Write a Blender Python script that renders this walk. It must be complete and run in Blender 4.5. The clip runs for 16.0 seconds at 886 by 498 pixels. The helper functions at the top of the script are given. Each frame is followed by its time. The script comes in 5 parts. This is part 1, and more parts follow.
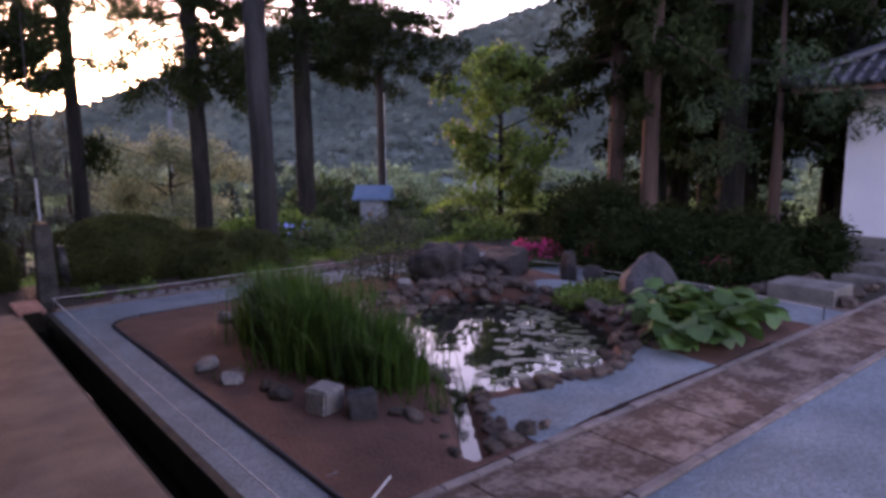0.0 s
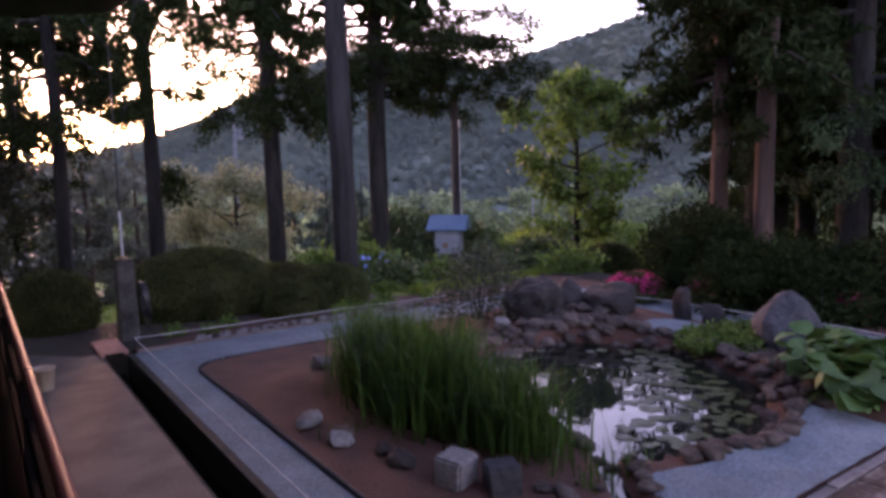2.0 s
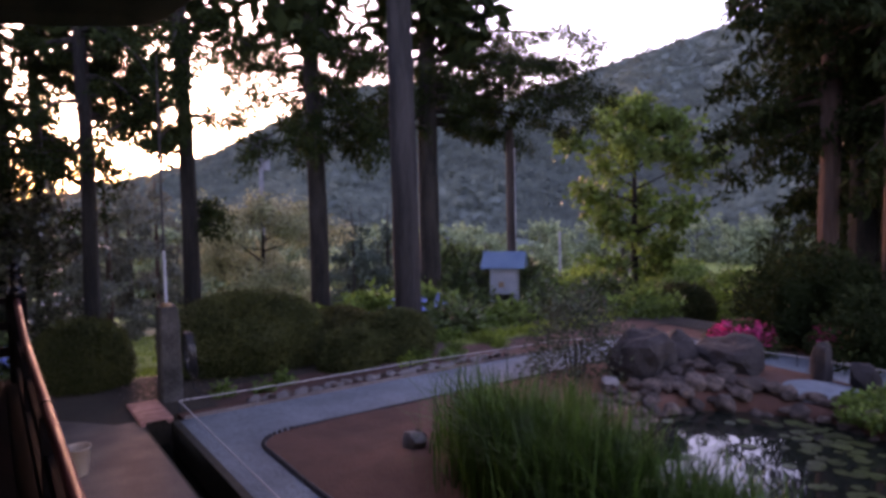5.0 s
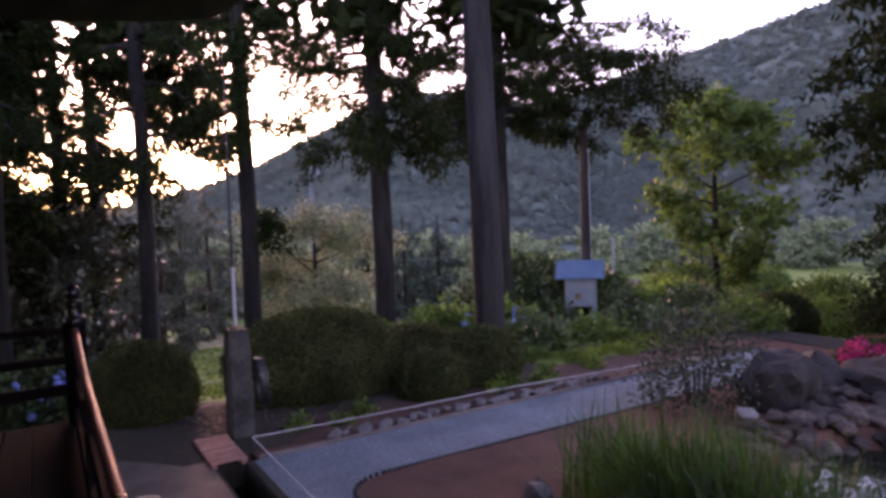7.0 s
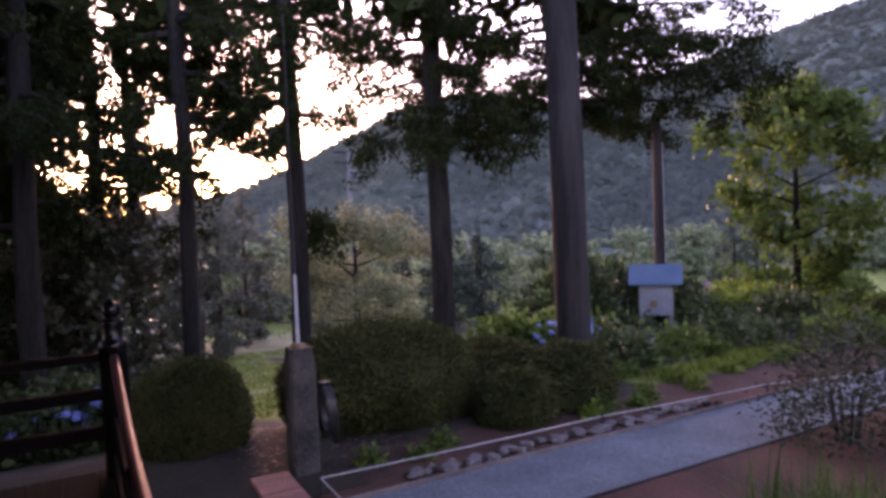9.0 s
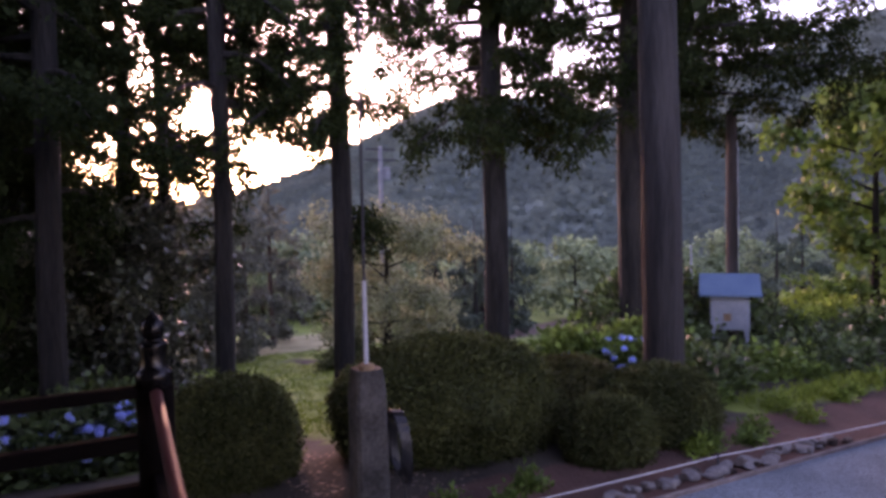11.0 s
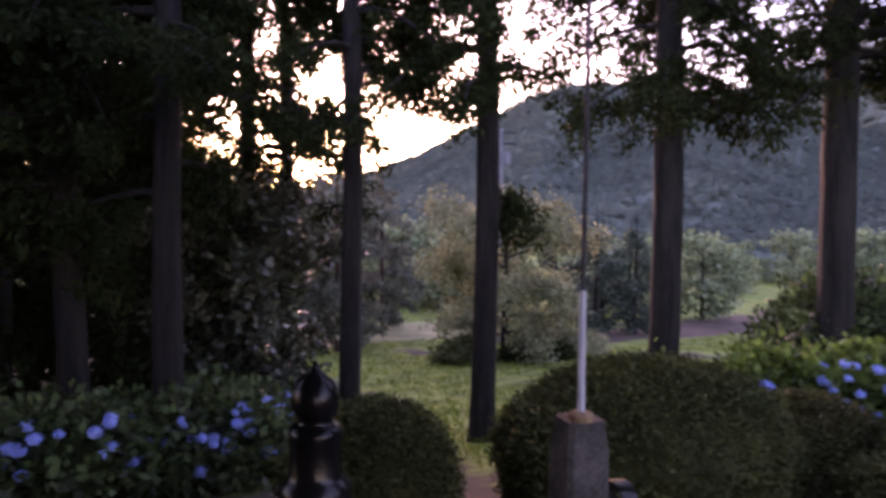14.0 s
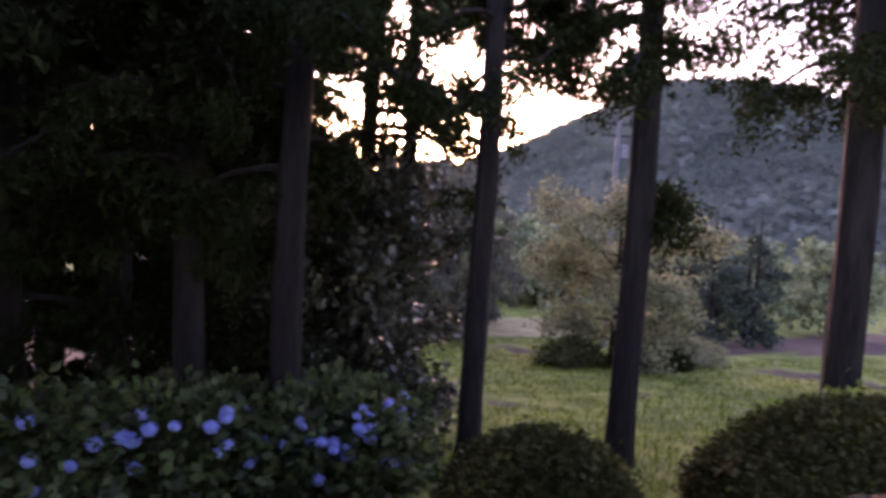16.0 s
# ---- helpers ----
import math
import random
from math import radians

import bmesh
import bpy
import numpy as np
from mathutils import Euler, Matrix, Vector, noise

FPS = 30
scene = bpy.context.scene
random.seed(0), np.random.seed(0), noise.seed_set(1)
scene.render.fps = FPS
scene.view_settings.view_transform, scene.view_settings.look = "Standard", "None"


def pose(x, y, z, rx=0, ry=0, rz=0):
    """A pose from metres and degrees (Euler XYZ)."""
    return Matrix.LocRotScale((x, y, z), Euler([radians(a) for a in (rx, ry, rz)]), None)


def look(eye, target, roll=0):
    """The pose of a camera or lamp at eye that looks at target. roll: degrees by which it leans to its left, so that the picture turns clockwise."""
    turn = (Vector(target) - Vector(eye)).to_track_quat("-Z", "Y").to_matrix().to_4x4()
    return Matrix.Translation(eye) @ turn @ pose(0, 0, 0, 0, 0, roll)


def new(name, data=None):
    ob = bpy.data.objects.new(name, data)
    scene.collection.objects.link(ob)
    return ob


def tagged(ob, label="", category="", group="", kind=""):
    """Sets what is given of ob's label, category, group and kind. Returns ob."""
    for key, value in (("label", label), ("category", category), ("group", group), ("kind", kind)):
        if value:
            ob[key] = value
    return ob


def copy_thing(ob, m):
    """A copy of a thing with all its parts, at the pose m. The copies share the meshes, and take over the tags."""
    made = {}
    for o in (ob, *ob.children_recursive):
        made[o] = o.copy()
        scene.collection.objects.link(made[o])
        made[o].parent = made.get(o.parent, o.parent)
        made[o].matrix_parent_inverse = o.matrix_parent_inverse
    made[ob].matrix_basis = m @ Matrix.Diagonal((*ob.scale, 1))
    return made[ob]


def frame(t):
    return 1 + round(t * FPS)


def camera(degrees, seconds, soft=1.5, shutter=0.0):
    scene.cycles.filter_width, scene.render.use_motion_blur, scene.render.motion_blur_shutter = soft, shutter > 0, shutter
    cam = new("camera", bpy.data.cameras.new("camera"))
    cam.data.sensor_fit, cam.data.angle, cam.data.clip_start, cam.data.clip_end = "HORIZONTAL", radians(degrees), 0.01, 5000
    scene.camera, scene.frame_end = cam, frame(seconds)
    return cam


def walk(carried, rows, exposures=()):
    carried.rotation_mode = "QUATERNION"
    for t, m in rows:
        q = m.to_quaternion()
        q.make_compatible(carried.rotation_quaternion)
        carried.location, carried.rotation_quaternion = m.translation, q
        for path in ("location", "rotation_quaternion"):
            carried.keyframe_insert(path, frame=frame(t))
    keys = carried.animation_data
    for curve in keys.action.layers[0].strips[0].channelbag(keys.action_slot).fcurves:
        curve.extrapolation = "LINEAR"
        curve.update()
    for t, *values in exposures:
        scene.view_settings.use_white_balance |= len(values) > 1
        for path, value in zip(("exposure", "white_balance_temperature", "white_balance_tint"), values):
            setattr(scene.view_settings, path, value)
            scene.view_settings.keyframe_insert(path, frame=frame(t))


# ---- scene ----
cam = camera(67.2, 16.0, soft=3.4, shutter=0.5)
METRES, EYE, TILT, LEAN, TURN = 10.0, 2.38, 0.0, 0.0, -39.5
ROWS = [
    (0.0, 0.0, 0.0, 0.0, -0.11, -8.78, 0.7),
    (0.5, -0.0184, 0.0228, 0.0023, 0.76, -8.3, 1.54),
    (1.0, -0.0394, 0.0411, 0.0014, 2.95, -7.72, 0.52),
    (1.5, -0.0603, 0.0605, 0.0011, 3.52, -7.5, -0.69),
    (2.0, -0.0799, 0.0849, 0.0013, 4.04, -6.33, 1.31),
    (2.5, -0.1001, 0.1071, 0.0024, 4.66, -5.61, 1.47),
    (3.0, -0.1228, 0.1273, 0.0024, 3.81, -4.55, 1.91),
    (5.5, -0.221, 0.2497, 0.0066, 5.5, -3.27, 0.82),
    (6.0, -0.2406, 0.2721, 0.0067, 7.4, -3.5, 1.87),
    (6.5, -0.2624, 0.2984, 0.0077, 7.84, -3.26, 1.93),
    (7.0, -0.2818, 0.3268, 0.0068, 8.4, -2.81, 2.2),
    (7.5, -0.3008, 0.3533, 0.0064, 9.56, -2.63, 2.4),
    (8.0, -0.3209, 0.3816, 0.0059, 10.54, -2.67, 2.35),
    (10.5, -0.4344, 0.5132, 0.0036, 11.16, -2.19, 2.44),
    (11.0, -0.4543, 0.5358, 0.0037, 12.55, -2.3, 1.3),
    (11.5, -0.476, 0.5619, 0.0045, 12.72, -2.32, 1.34),
    (12.0, -0.4955, 0.5882, 0.0019, 13.68, -2.22, 0.26),
    (12.5, -0.5137, 0.6096, 0.0022, 14.56, -2.67, 2.52),
    (13.0, -0.5366, 0.6349, 0.0021, 15.71, -2.68, -0.22),
    (13.5, -0.5555, 0.6575, 0.0009, 17.44, -2.97, -0.4),
    (14.0, -0.5735, 0.6782, 0.0011, 21.34, -3.23, -0.3),
    (14.5, -0.5946, 0.6959, -0.0, 24.68, -3.25, -1.14),
    (15.0, -0.6193, 0.7140, 0.001, 25.34, -3.42, -1.55),
    (15.5, -0.6442, 0.7315, -0.0024, 26.14, -3.71, -3.32),
    (16.0, -0.6685, 0.7415, -0.0037, 29.32, -4.16, -2.94),
]
SKY_STRENGTH = 0.12
walk(cam, [(t, pose(0, 0, EYE, TILT, LEAN, TURN) @ pose(METRES * x, METRES * y, METRES * z, 90 + pitch, roll, yaw)) for t, x, y, z, yaw, pitch, roll in ROWS], [(0.0, 3.74, 9300, 71), (16.0, 4.02, 9400, 78)])

# ---- world and sun ----
SUN_AZ, SUN_EL = 8.5, 6.0
world = bpy.data.worlds.new("dusk_sky")
scene.world = world
world.use_nodes = True
wn, wl = world.node_tree.nodes, world.node_tree.links
sky = wn.new("ShaderNodeTexSky")
sky.sky_type = "NISHITA"
sky.sun_disc = False
sky.sun_elevation = radians(SUN_EL)
sky.sun_rotation = radians(SUN_AZ)
sky.altitude, sky.air_density, sky.dust_density, sky.ozone_density = 300, 1.0, 1.2, 3.0
wl.new(sky.outputs[0], wn["Background"].inputs[0])
wn["Background"].inputs[1].default_value = SKY_STRENGTH
sun_data = bpy.data.lights.new("sun", "SUN")
sun_data.energy, sun_data.angle, sun_data.color = 0.08, radians(12.0), (1.0, 0.6, 0.5)
sun = new("sun", sun_data)
sun_way = Vector((math.sin(radians(SUN_AZ)) * math.cos(radians(SUN_EL)), math.cos(radians(SUN_AZ)) * math.cos(radians(SUN_EL)), math.sin(radians(SUN_EL))))
sun.matrix_world = look(sun_way * 60, (0, 0, 0))


# ---- materials ----
def mat(name, dark, light, scale=3.0, fine=40.0, rough=0.8, bump=0.3, spread=(0.35, 0.65), metal=0.0, stretch=(1, 1, 1), fine_mix=0.35, island=0.0, random_tint=0.0, translucent=0.0, coord="Object", dist=0.02, spec=0.5):
    """A surface with variation at two scales, relief, and tint by piece or by island."""
    m = bpy.data.materials.new(name)
    m.use_nodes = True
    n, l = m.node_tree.nodes, m.node_tree.links
    b = n["Principled BSDF"]
    tc = n.new("ShaderNodeTexCoord")
    mp = n.new("ShaderNodeMapping")
    mp.inputs["Scale"].default_value = stretch
    l.new(tc.outputs[coord], mp.inputs[0])
    big, small = n.new("ShaderNodeTexNoise"), n.new("ShaderNodeTexNoise")
    for tex, s, d in ((big, scale, 4), (small, fine, 3)):
        tex.inputs["Scale"].default_value, tex.inputs["Detail"].default_value = s, d
        l.new(mp.outputs[0], tex.inputs["Vector"])
    mix = n.new("ShaderNodeMath")
    mix.operation = "MULTIPLY_ADD"
    l.new(small.outputs[0], mix.inputs[0])
    mix.inputs[1].default_value = fine_mix
    scaled = n.new("ShaderNodeMath")
    scaled.operation = "MULTIPLY"
    scaled.inputs[1].default_value = 1 - fine_mix
    l.new(big.outputs[0], scaled.inputs[0])
    l.new(scaled.outputs[0], mix.inputs[2])
    ramp = n.new("ShaderNodeValToRGB")
    ramp.color_ramp.elements[0].position, ramp.color_ramp.elements[1].position = spread
    ramp.color_ramp.elements[0].color, ramp.color_ramp.elements[1].color = (*dark, 1), (*light, 1)
    l.new(mix.outputs[0], ramp.inputs[0])
    col = ramp.outputs[0]
    for amount, node, socket in ((island, "ShaderNodeNewGeometry", "Random Per Island"), (random_tint, "ShaderNodeObjectInfo", "Random")):
        if amount:
            src = n.new(node)
            rng = n.new("ShaderNodeMapRange")
            rng.inputs["To Min"].default_value, rng.inputs["To Max"].default_value = 1 - amount, 1 + amount
            l.new(src.outputs[socket], rng.inputs["Value"])
            hs = n.new("ShaderNodeHueSaturation")
            l.new(rng.outputs[0], hs.inputs["Value"])
            l.new(col, hs.inputs["Color"])
            col = hs.outputs[0]
    l.new(col, b.inputs["Base Color"])
    b.inputs["Roughness"].default_value, b.inputs["Metallic"].default_value = rough, metal
    b.inputs["Specular IOR Level"].default_value = spec
    if bump:
        bp = n.new("ShaderNodeBump")
        bp.inputs["Strength"].default_value, bp.inputs["Distance"].default_value = bump, dist
        l.new(small.outputs[0], bp.inputs["Height"])
        l.new(bp.outputs[0], b.inputs["Normal"])
    if translucent:
        tr = n.new("ShaderNodeBsdfTranslucent")
        l.new(col, tr.inputs[0])
        ms = n.new("ShaderNodeMixShader")
        ms.inputs[0].default_value = translucent
        l.new(b.outputs[0], ms.inputs[1])
        l.new(tr.outputs[0], ms.inputs[2])
        l.new(ms.outputs[0], n["Material Output"].inputs[0])
    return m


def gravel_mat(name, dark, light, cell=70.0):
    """Loose chippings: cells of their own grey with dark gaps and relief."""
    m = mat(name, dark, light, scale=1.5, fine=90, rough=0.9, bump=0, coord="Object")
    n, l = m.node_tree.nodes, m.node_tree.links
    b = n["Principled BSDF"]
    tc = n.new("ShaderNodeTexCoord")
    vor = n.new("ShaderNodeTexVoronoi")
    vor.inputs["Scale"].default_value = cell
    l.new(tc.outputs["Object"], vor.inputs["Vector"])
    old = b.inputs["Base Color"].links[0].from_socket
    sep = n.new("ShaderNodeSeparateColor")
    l.new(vor.outputs["Color"], sep.inputs[0])
    rng = n.new("ShaderNodeMapRange")
    rng.inputs["To Min"].default_value, rng.inputs["To Max"].default_value = 0.68, 1.32
    l.new(sep.outputs[0], rng.inputs["Value"])
    hs = n.new("ShaderNodeHueSaturation")
    l.new(rng.outputs[0], hs.inputs["Value"])
    l.new(old, hs.inputs["Color"])
    l.new(hs.outputs[0], b.inputs["Base Color"])
    bp = n.new("ShaderNodeBump")
    bp.invert = True
    bp.inputs["Strength"].default_value, bp.inputs["Distance"].default_value = 0.9, 0.012
    l.new(vor.outputs["Distance"], bp.inputs["Height"])
    l.new(bp.outputs[0], b.inputs["Normal"])
    return m


M_GROUND = mat("garden_earth", (0.02, 0.015, 0.0095), (0.055, 0.04, 0.025), 1.2, 25, 0.95, 0.6, dist=0.04)


def covered(m, covers):
    """Lays further ground covers over an earth, each where its channel of the cover map says."""
    n, l = m.node_tree.nodes, m.node_tree.links
    b = n["Principled BSDF"]
    at = n.new("ShaderNodeAttribute")
    at.attribute_name = "cover"
    sep = n.new("ShaderNodeSeparateColor")
    l.new(at.outputs["Color"], sep.inputs[0])
    tc = n.new("ShaderNodeTexCoord")
    breakup, grain = n.new("ShaderNodeTexNoise"), n.new("ShaderNodeTexNoise")
    breakup.inputs["Scale"].default_value, grain.inputs["Scale"].default_value = 3.0, 1.1
    breakup.inputs["Detail"].default_value = grain.inputs["Detail"].default_value = 6
    for tex in (breakup, grain):
        l.new(tc.outputs["Object"], tex.inputs["Vector"])
    col = b.inputs["Base Color"].links[0].from_socket
    for socket, (dark, light) in zip((sep.outputs[0], sep.outputs[1], sep.outputs[2], at.outputs["Alpha"]), covers):
        add = n.new("ShaderNodeMath")
        add.operation = "ADD"
        l.new(socket, add.inputs[0])
        l.new(breakup.outputs[0], add.inputs[1])
        edge = n.new("ShaderNodeMapRange")
        edge.inputs["From Min"].default_value, edge.inputs["From Max"].default_value = 0.85, 1.1
        l.new(add.outputs[0], edge.inputs["Value"])
        ramp = n.new("ShaderNodeValToRGB")
        ramp.color_ramp.elements[0].position, ramp.color_ramp.elements[1].position = 0.36, 0.64
        ramp.color_ramp.elements[0].color, ramp.color_ramp.elements[1].color = (*dark, 1), (*light, 1)
        l.new(grain.outputs[0], ramp.inputs[0])
        mix = n.new("ShaderNodeMix")
        mix.data_type = "RGBA"
        l.new(edge.outputs[0], mix.inputs["Factor"])
        l.new(col, mix.inputs[6])
        l.new(ramp.outputs[0], mix.inputs[7])
        col = mix.outputs[2]
    l.new(col, b.inputs["Base Color"])


covered(M_GROUND, (((0.065, 0.12, 0.014), (0.17, 0.235, 0.034)), ((0.05, 0.03, 0.022), (0.11, 0.066, 0.046)), ((0.07, 0.029, 0.02), (0.15, 0.06, 0.041)), ((0.20, 0.185, 0.085), (0.33, 0.30, 0.15))))
M_GRASS = mat("meadow_grass", (0.07, 0.14, 0.016), (0.19, 0.27, 0.038), 0.35, 9, 0.9, 0.7, island=0.35, translucent=0.3)
M_SOIL = mat("red_soil", (0.074, 0.027, 0.017), (0.162, 0.059, 0.037), 1.7, 38, 0.95, 0.6, dist=0.03)
M_GRAVEL = gravel_mat("blue_grey_gravel", (0.115, 0.153, 0.166), (0.188, 0.24, 0.258), 65.0)
M_CONCRETE = mat("worn_concrete", (0.068, 0.05, 0.041), (0.155, 0.113, 0.092), 1.6, 45, 0.75, 0.3, (0.40, 0.60), dist=0.012)
# Mossy tone, darkened further: the shade deep in the ditch is coloured in.
M_DITCH = mat("mossy_shaded_concrete", (0.012, 0.013, 0.008), (0.05, 0.042, 0.025), 5, 40, 0.9, 0.4)
M_SLAB = mat("pink_brown_stone", (0.08, 0.036, 0.021), (0.26, 0.17, 0.13), 2.6, 17, 0.85, 0.5, (0.44, 0.60), random_tint=0.15, coord="Object")
M_KERB = mat("kerb_stone", (0.15, 0.105, 0.09), (0.29, 0.22, 0.195), 4, 40, 0.85, 0.3, random_tint=0.2)
M_ROCK = mat("pond_rock", (0.034, 0.022, 0.017), (0.175, 0.115, 0.092), 2.2, 18, 0.85, 0.8, random_tint=0.5, dist=0.03)
M_DARKROCK = mat("dark_boulder_stone", (0.013, 0.0095, 0.009), (0.042, 0.031, 0.028), 1.8, 14, 0.85, 0.6, random_tint=0.15, dist=0.04)
M_GREYROCK = mat("grey_boulder_stone", (0.022, 0.022, 0.024), (0.075, 0.073, 0.075), 1.6, 12, 0.85, 0.7, dist=0.05)
M_BARK = mat("cedar_bark", (0.004, 0.0038, 0.0034), (0.030, 0.026, 0.022), 5, 34, 0.95, 1.0, (0.40, 0.62), stretch=(1, 1, 0.12), dist=0.03, random_tint=0.2)
M_GREYBARK = mat("grey_cedar_bark", (0.007, 0.0066, 0.0065), (0.034, 0.031, 0.030), 5, 34, 0.95, 1.0, (0.38, 0.62), stretch=(1, 1, 0.1), dist=0.02)
M_REDBARK = mat("red_cedar_bark", (0.035, 0.018, 0.013), (0.10, 0.055, 0.042), 5, 24, 0.95, 0.8, stretch=(1, 1, 0.1), dist=0.02)
M_CEDAR = mat("cedar_foliage", (0.009, 0.020, 0.007), (0.027, 0.048, 0.017), 0.8, 12, 0.85, 0, island=0.4, translucent=0.25, spec=0.08)
M_FEATHER = mat("pale_conifer_foliage", (0.022, 0.058, 0.028), (0.058, 0.105, 0.05), 0.9, 12, 0.75, 0, island=0.4, translucent=0.25, spec=0.2)
M_CLIP = mat("clipped_azalea_leaves", (0.023, 0.040, 0.011), (0.078, 0.094, 0.028), 1.6, 14, 0.7, 0, island=0.45, translucent=0.15, spec=0.25)
M_OLIVECLIP = mat("olive_azalea_leaves", (0.03, 0.036, 0.010), (0.10, 0.098, 0.03), 1.6, 14, 0.7, 0, island=0.45, translucent=0.15, spec=0.25)
M_LEAF = mat("broad_green_leaves", (0.046, 0.125, 0.026), (0.142, 0.245, 0.055), 0.8, 9, 0.6, 0, island=0.5, translucent=0.38, spec=0.3)
M_LIME = mat("yellow_green_leaves", (0.10, 0.20, 0.03), (0.22, 0.32, 0.065), 0.8, 9, 0.6, 0, island=0.4, translucent=0.4, spec=0.3)
M_GREYLEAF = mat("grey_green_leaves", (0.022, 0.037, 0.019), (0.10, 0.118, 0.078), 0.8, 9, 0.36, 0, island=0.6, translucent=0.2, spec=0.5)
# Olive leaf colour, made lighter by the haze put into it.
M_OLIVE = mat("hazed_olive_leaves", (0.16, 0.19, 0.10), (0.36, 0.37, 0.21), 0.8, 9, 0.65, 0, island=0.45, translucent=0.3, spec=0.3)
# Valley trees: the leaf green is lightened to carry the haze before them.
M_FARLEAF = mat("hazed_far_leaves", (0.115, 0.175, 0.095), (0.26, 0.335, 0.19), 0.3, 3, 0.8, 0, island=0.4, translucent=0.25, spec=0.2)
# Both needle colours are lifted: valley haze is mixed into them.
M_CONIFER = mat("hazed_dark_conifer_needles", (0.045, 0.075, 0.058), (0.095, 0.14, 0.105), 0.3, 3, 0.85, 0, island=0.35, translucent=0.2, spec=0.1)
M_PINE = mat("hazed_brownish_pine_needles", (0.085, 0.10, 0.078), (0.19, 0.20, 0.15), 0.3, 3, 0.85, 0, island=0.35, translucent=0.25, spec=0.1)
M_IRIS = mat("iris_blades", (0.015, 0.066, 0.010), (0.044, 0.145, 0.023), 2, 30, 0.5, 0, island=0.4, translucent=0.35, spec=0.4)
M_HOSTA = mat("hosta_leaf", (0.02, 0.09, 0.02), (0.055, 0.185, 0.045), 6, 30, 0.5, 0.2, random_tint=0.3, translucent=0.3)
M_PAD = mat("lily_pad", (0.02, 0.042, 0.012), (0.085, 0.10, 0.036), 6, 30, 0.3, 0.12, random_tint=0.4)
M_BLUE = mat("blue_hydrangea_petals", (0.17, 0.34, 0.80), (0.36, 0.54, 0.93), 8, 40, 0.7, 0, island=0.3, translucent=0.2)
M_PINK = mat("pink_azalea_petals", (0.62, 0.03, 0.13), (0.85, 0.10, 0.26), 8, 40, 0.7, 0, island=0.3, translucent=0.25)
M_LACQUER = mat("dark_lacquered_wood", (0.003, 0.002, 0.002), (0.007, 0.0045, 0.004), 4, 30, 0.85, 0.1, stretch=(1, 0.15, 1), dist=0.004, spec=0.05)
M_RAIL = mat("polished_rail_wood", (0.15, 0.034, 0.03), (0.24, 0.07, 0.06), 6, 40, 0.5, 0.08, stretch=(1, 0.1, 1), dist=0.003, spec=0.25)
M_BRONZE = mat("black_bronze", (0.006, 0.0055, 0.006), (0.018, 0.016, 0.016), 6, 40, 0.26, 0.05, metal=0.6, dist=0.003)
M_BOARD = mat("veranda_boards", (0.008, 0.0045, 0.0035), (0.022, 0.012, 0.009), 3, 30, 0.9, 0.25, spec=0.1, stretch=(4, 0.25, 1), random_tint=0.25, dist=0.005)
M_DARKWOOD = mat("aged_dark_wood", (0.02, 0.014, 0.011), (0.06, 0.04, 0.03), 3, 30, 0.8, 0.3, stretch=(1, 0.2, 1))
M_PLASTER = mat("white_plaster", (0.66, 0.68, 0.72), (0.8, 0.81, 0.83), 0.8, 30, 0.9, 0.1, dist=0.004)
M_TILE = mat("dark_roof_tile", (0.02, 0.022, 0.028), (0.06, 0.065, 0.075), 5, 30, 0.35, 0.15, random_tint=0.4)
M_EAVE = mat("reddish_eave_wood", (0.2, 0.09, 0.07), (0.36, 0.19, 0.15), 4, 30, 0.8, 0.2, stretch=(1, 0.2, 1))
M_STONE = mat("plinth_stone", (0.085, 0.075, 0.068), (0.20, 0.18, 0.16), 3, 25, 0.85, 0.4, random_tint=0.2)
M_PILLAR = mat("weathered_granite_post", (0.018, 0.018, 0.015), (0.10, 0.092, 0.086), 3.5, 30, 0.9, 0.5, (0.38, 0.66))
M_BLUETIN = mat("blue_painted_tin", (0.03, 0.12, 0.215), (0.065, 0.18, 0.275), 2, 25, 0.5, 0.1, dist=0.004)
M_BOXWOOD = mat("whitish_painted_board", (0.14, 0.175, 0.20), (0.26, 0.30, 0.325), 2.5, 22, 0.8, 0.2, (0.3, 0.6), dist=0.004)
M_RUST = mat("rust_stain", (0.16, 0.08, 0.045), (0.30, 0.19, 0.11), 9, 40, 0.9, 0.1)
M_WHITE = mat("white_painted_pipe", (0.36, 0.40, 0.45), (0.5, 0.54, 0.58), 3, 30, 0.5, 0.05)
M_DARKMETAL = mat("dark_steel", (0.02, 0.021, 0.025), (0.05, 0.052, 0.06), 5, 40, 0.7, 0.1, metal=0.2)
M_POLE = mat("creosoted_pole", (0.018, 0.014, 0.013), (0.07, 0.05, 0.044), 4, 22, 0.9, 0.5, stretch=(1, 1, 0.12))
M_ROPE = mat("pale_rope", (0.45, 0.42, 0.40), (0.66, 0.62, 0.60), 30, 120, 0.9, 0.3, dist=0.003)
M_EDGE = mat("black_edging", (0.012, 0.011, 0.012), (0.035, 0.03, 0.03), 10, 60, 0.7, 0.2)
M_GRATE = mat("reddish_grate_wood", (0.30, 0.11, 0.085), (0.48, 0.21, 0.17), 6, 40, 0.7, 0.2, random_tint=0.2)
M_BUCKET = mat("pale_pinkish_plastic", (0.42, 0.29, 0.21), (0.52, 0.38, 0.29), 3, 30, 0.4, 0.02)
M_HOSE = mat("dark_hose_rubber", (0.006, 0.0065, 0.008), (0.018, 0.02, 0.024), 6, 40, 0.4, 0.05)
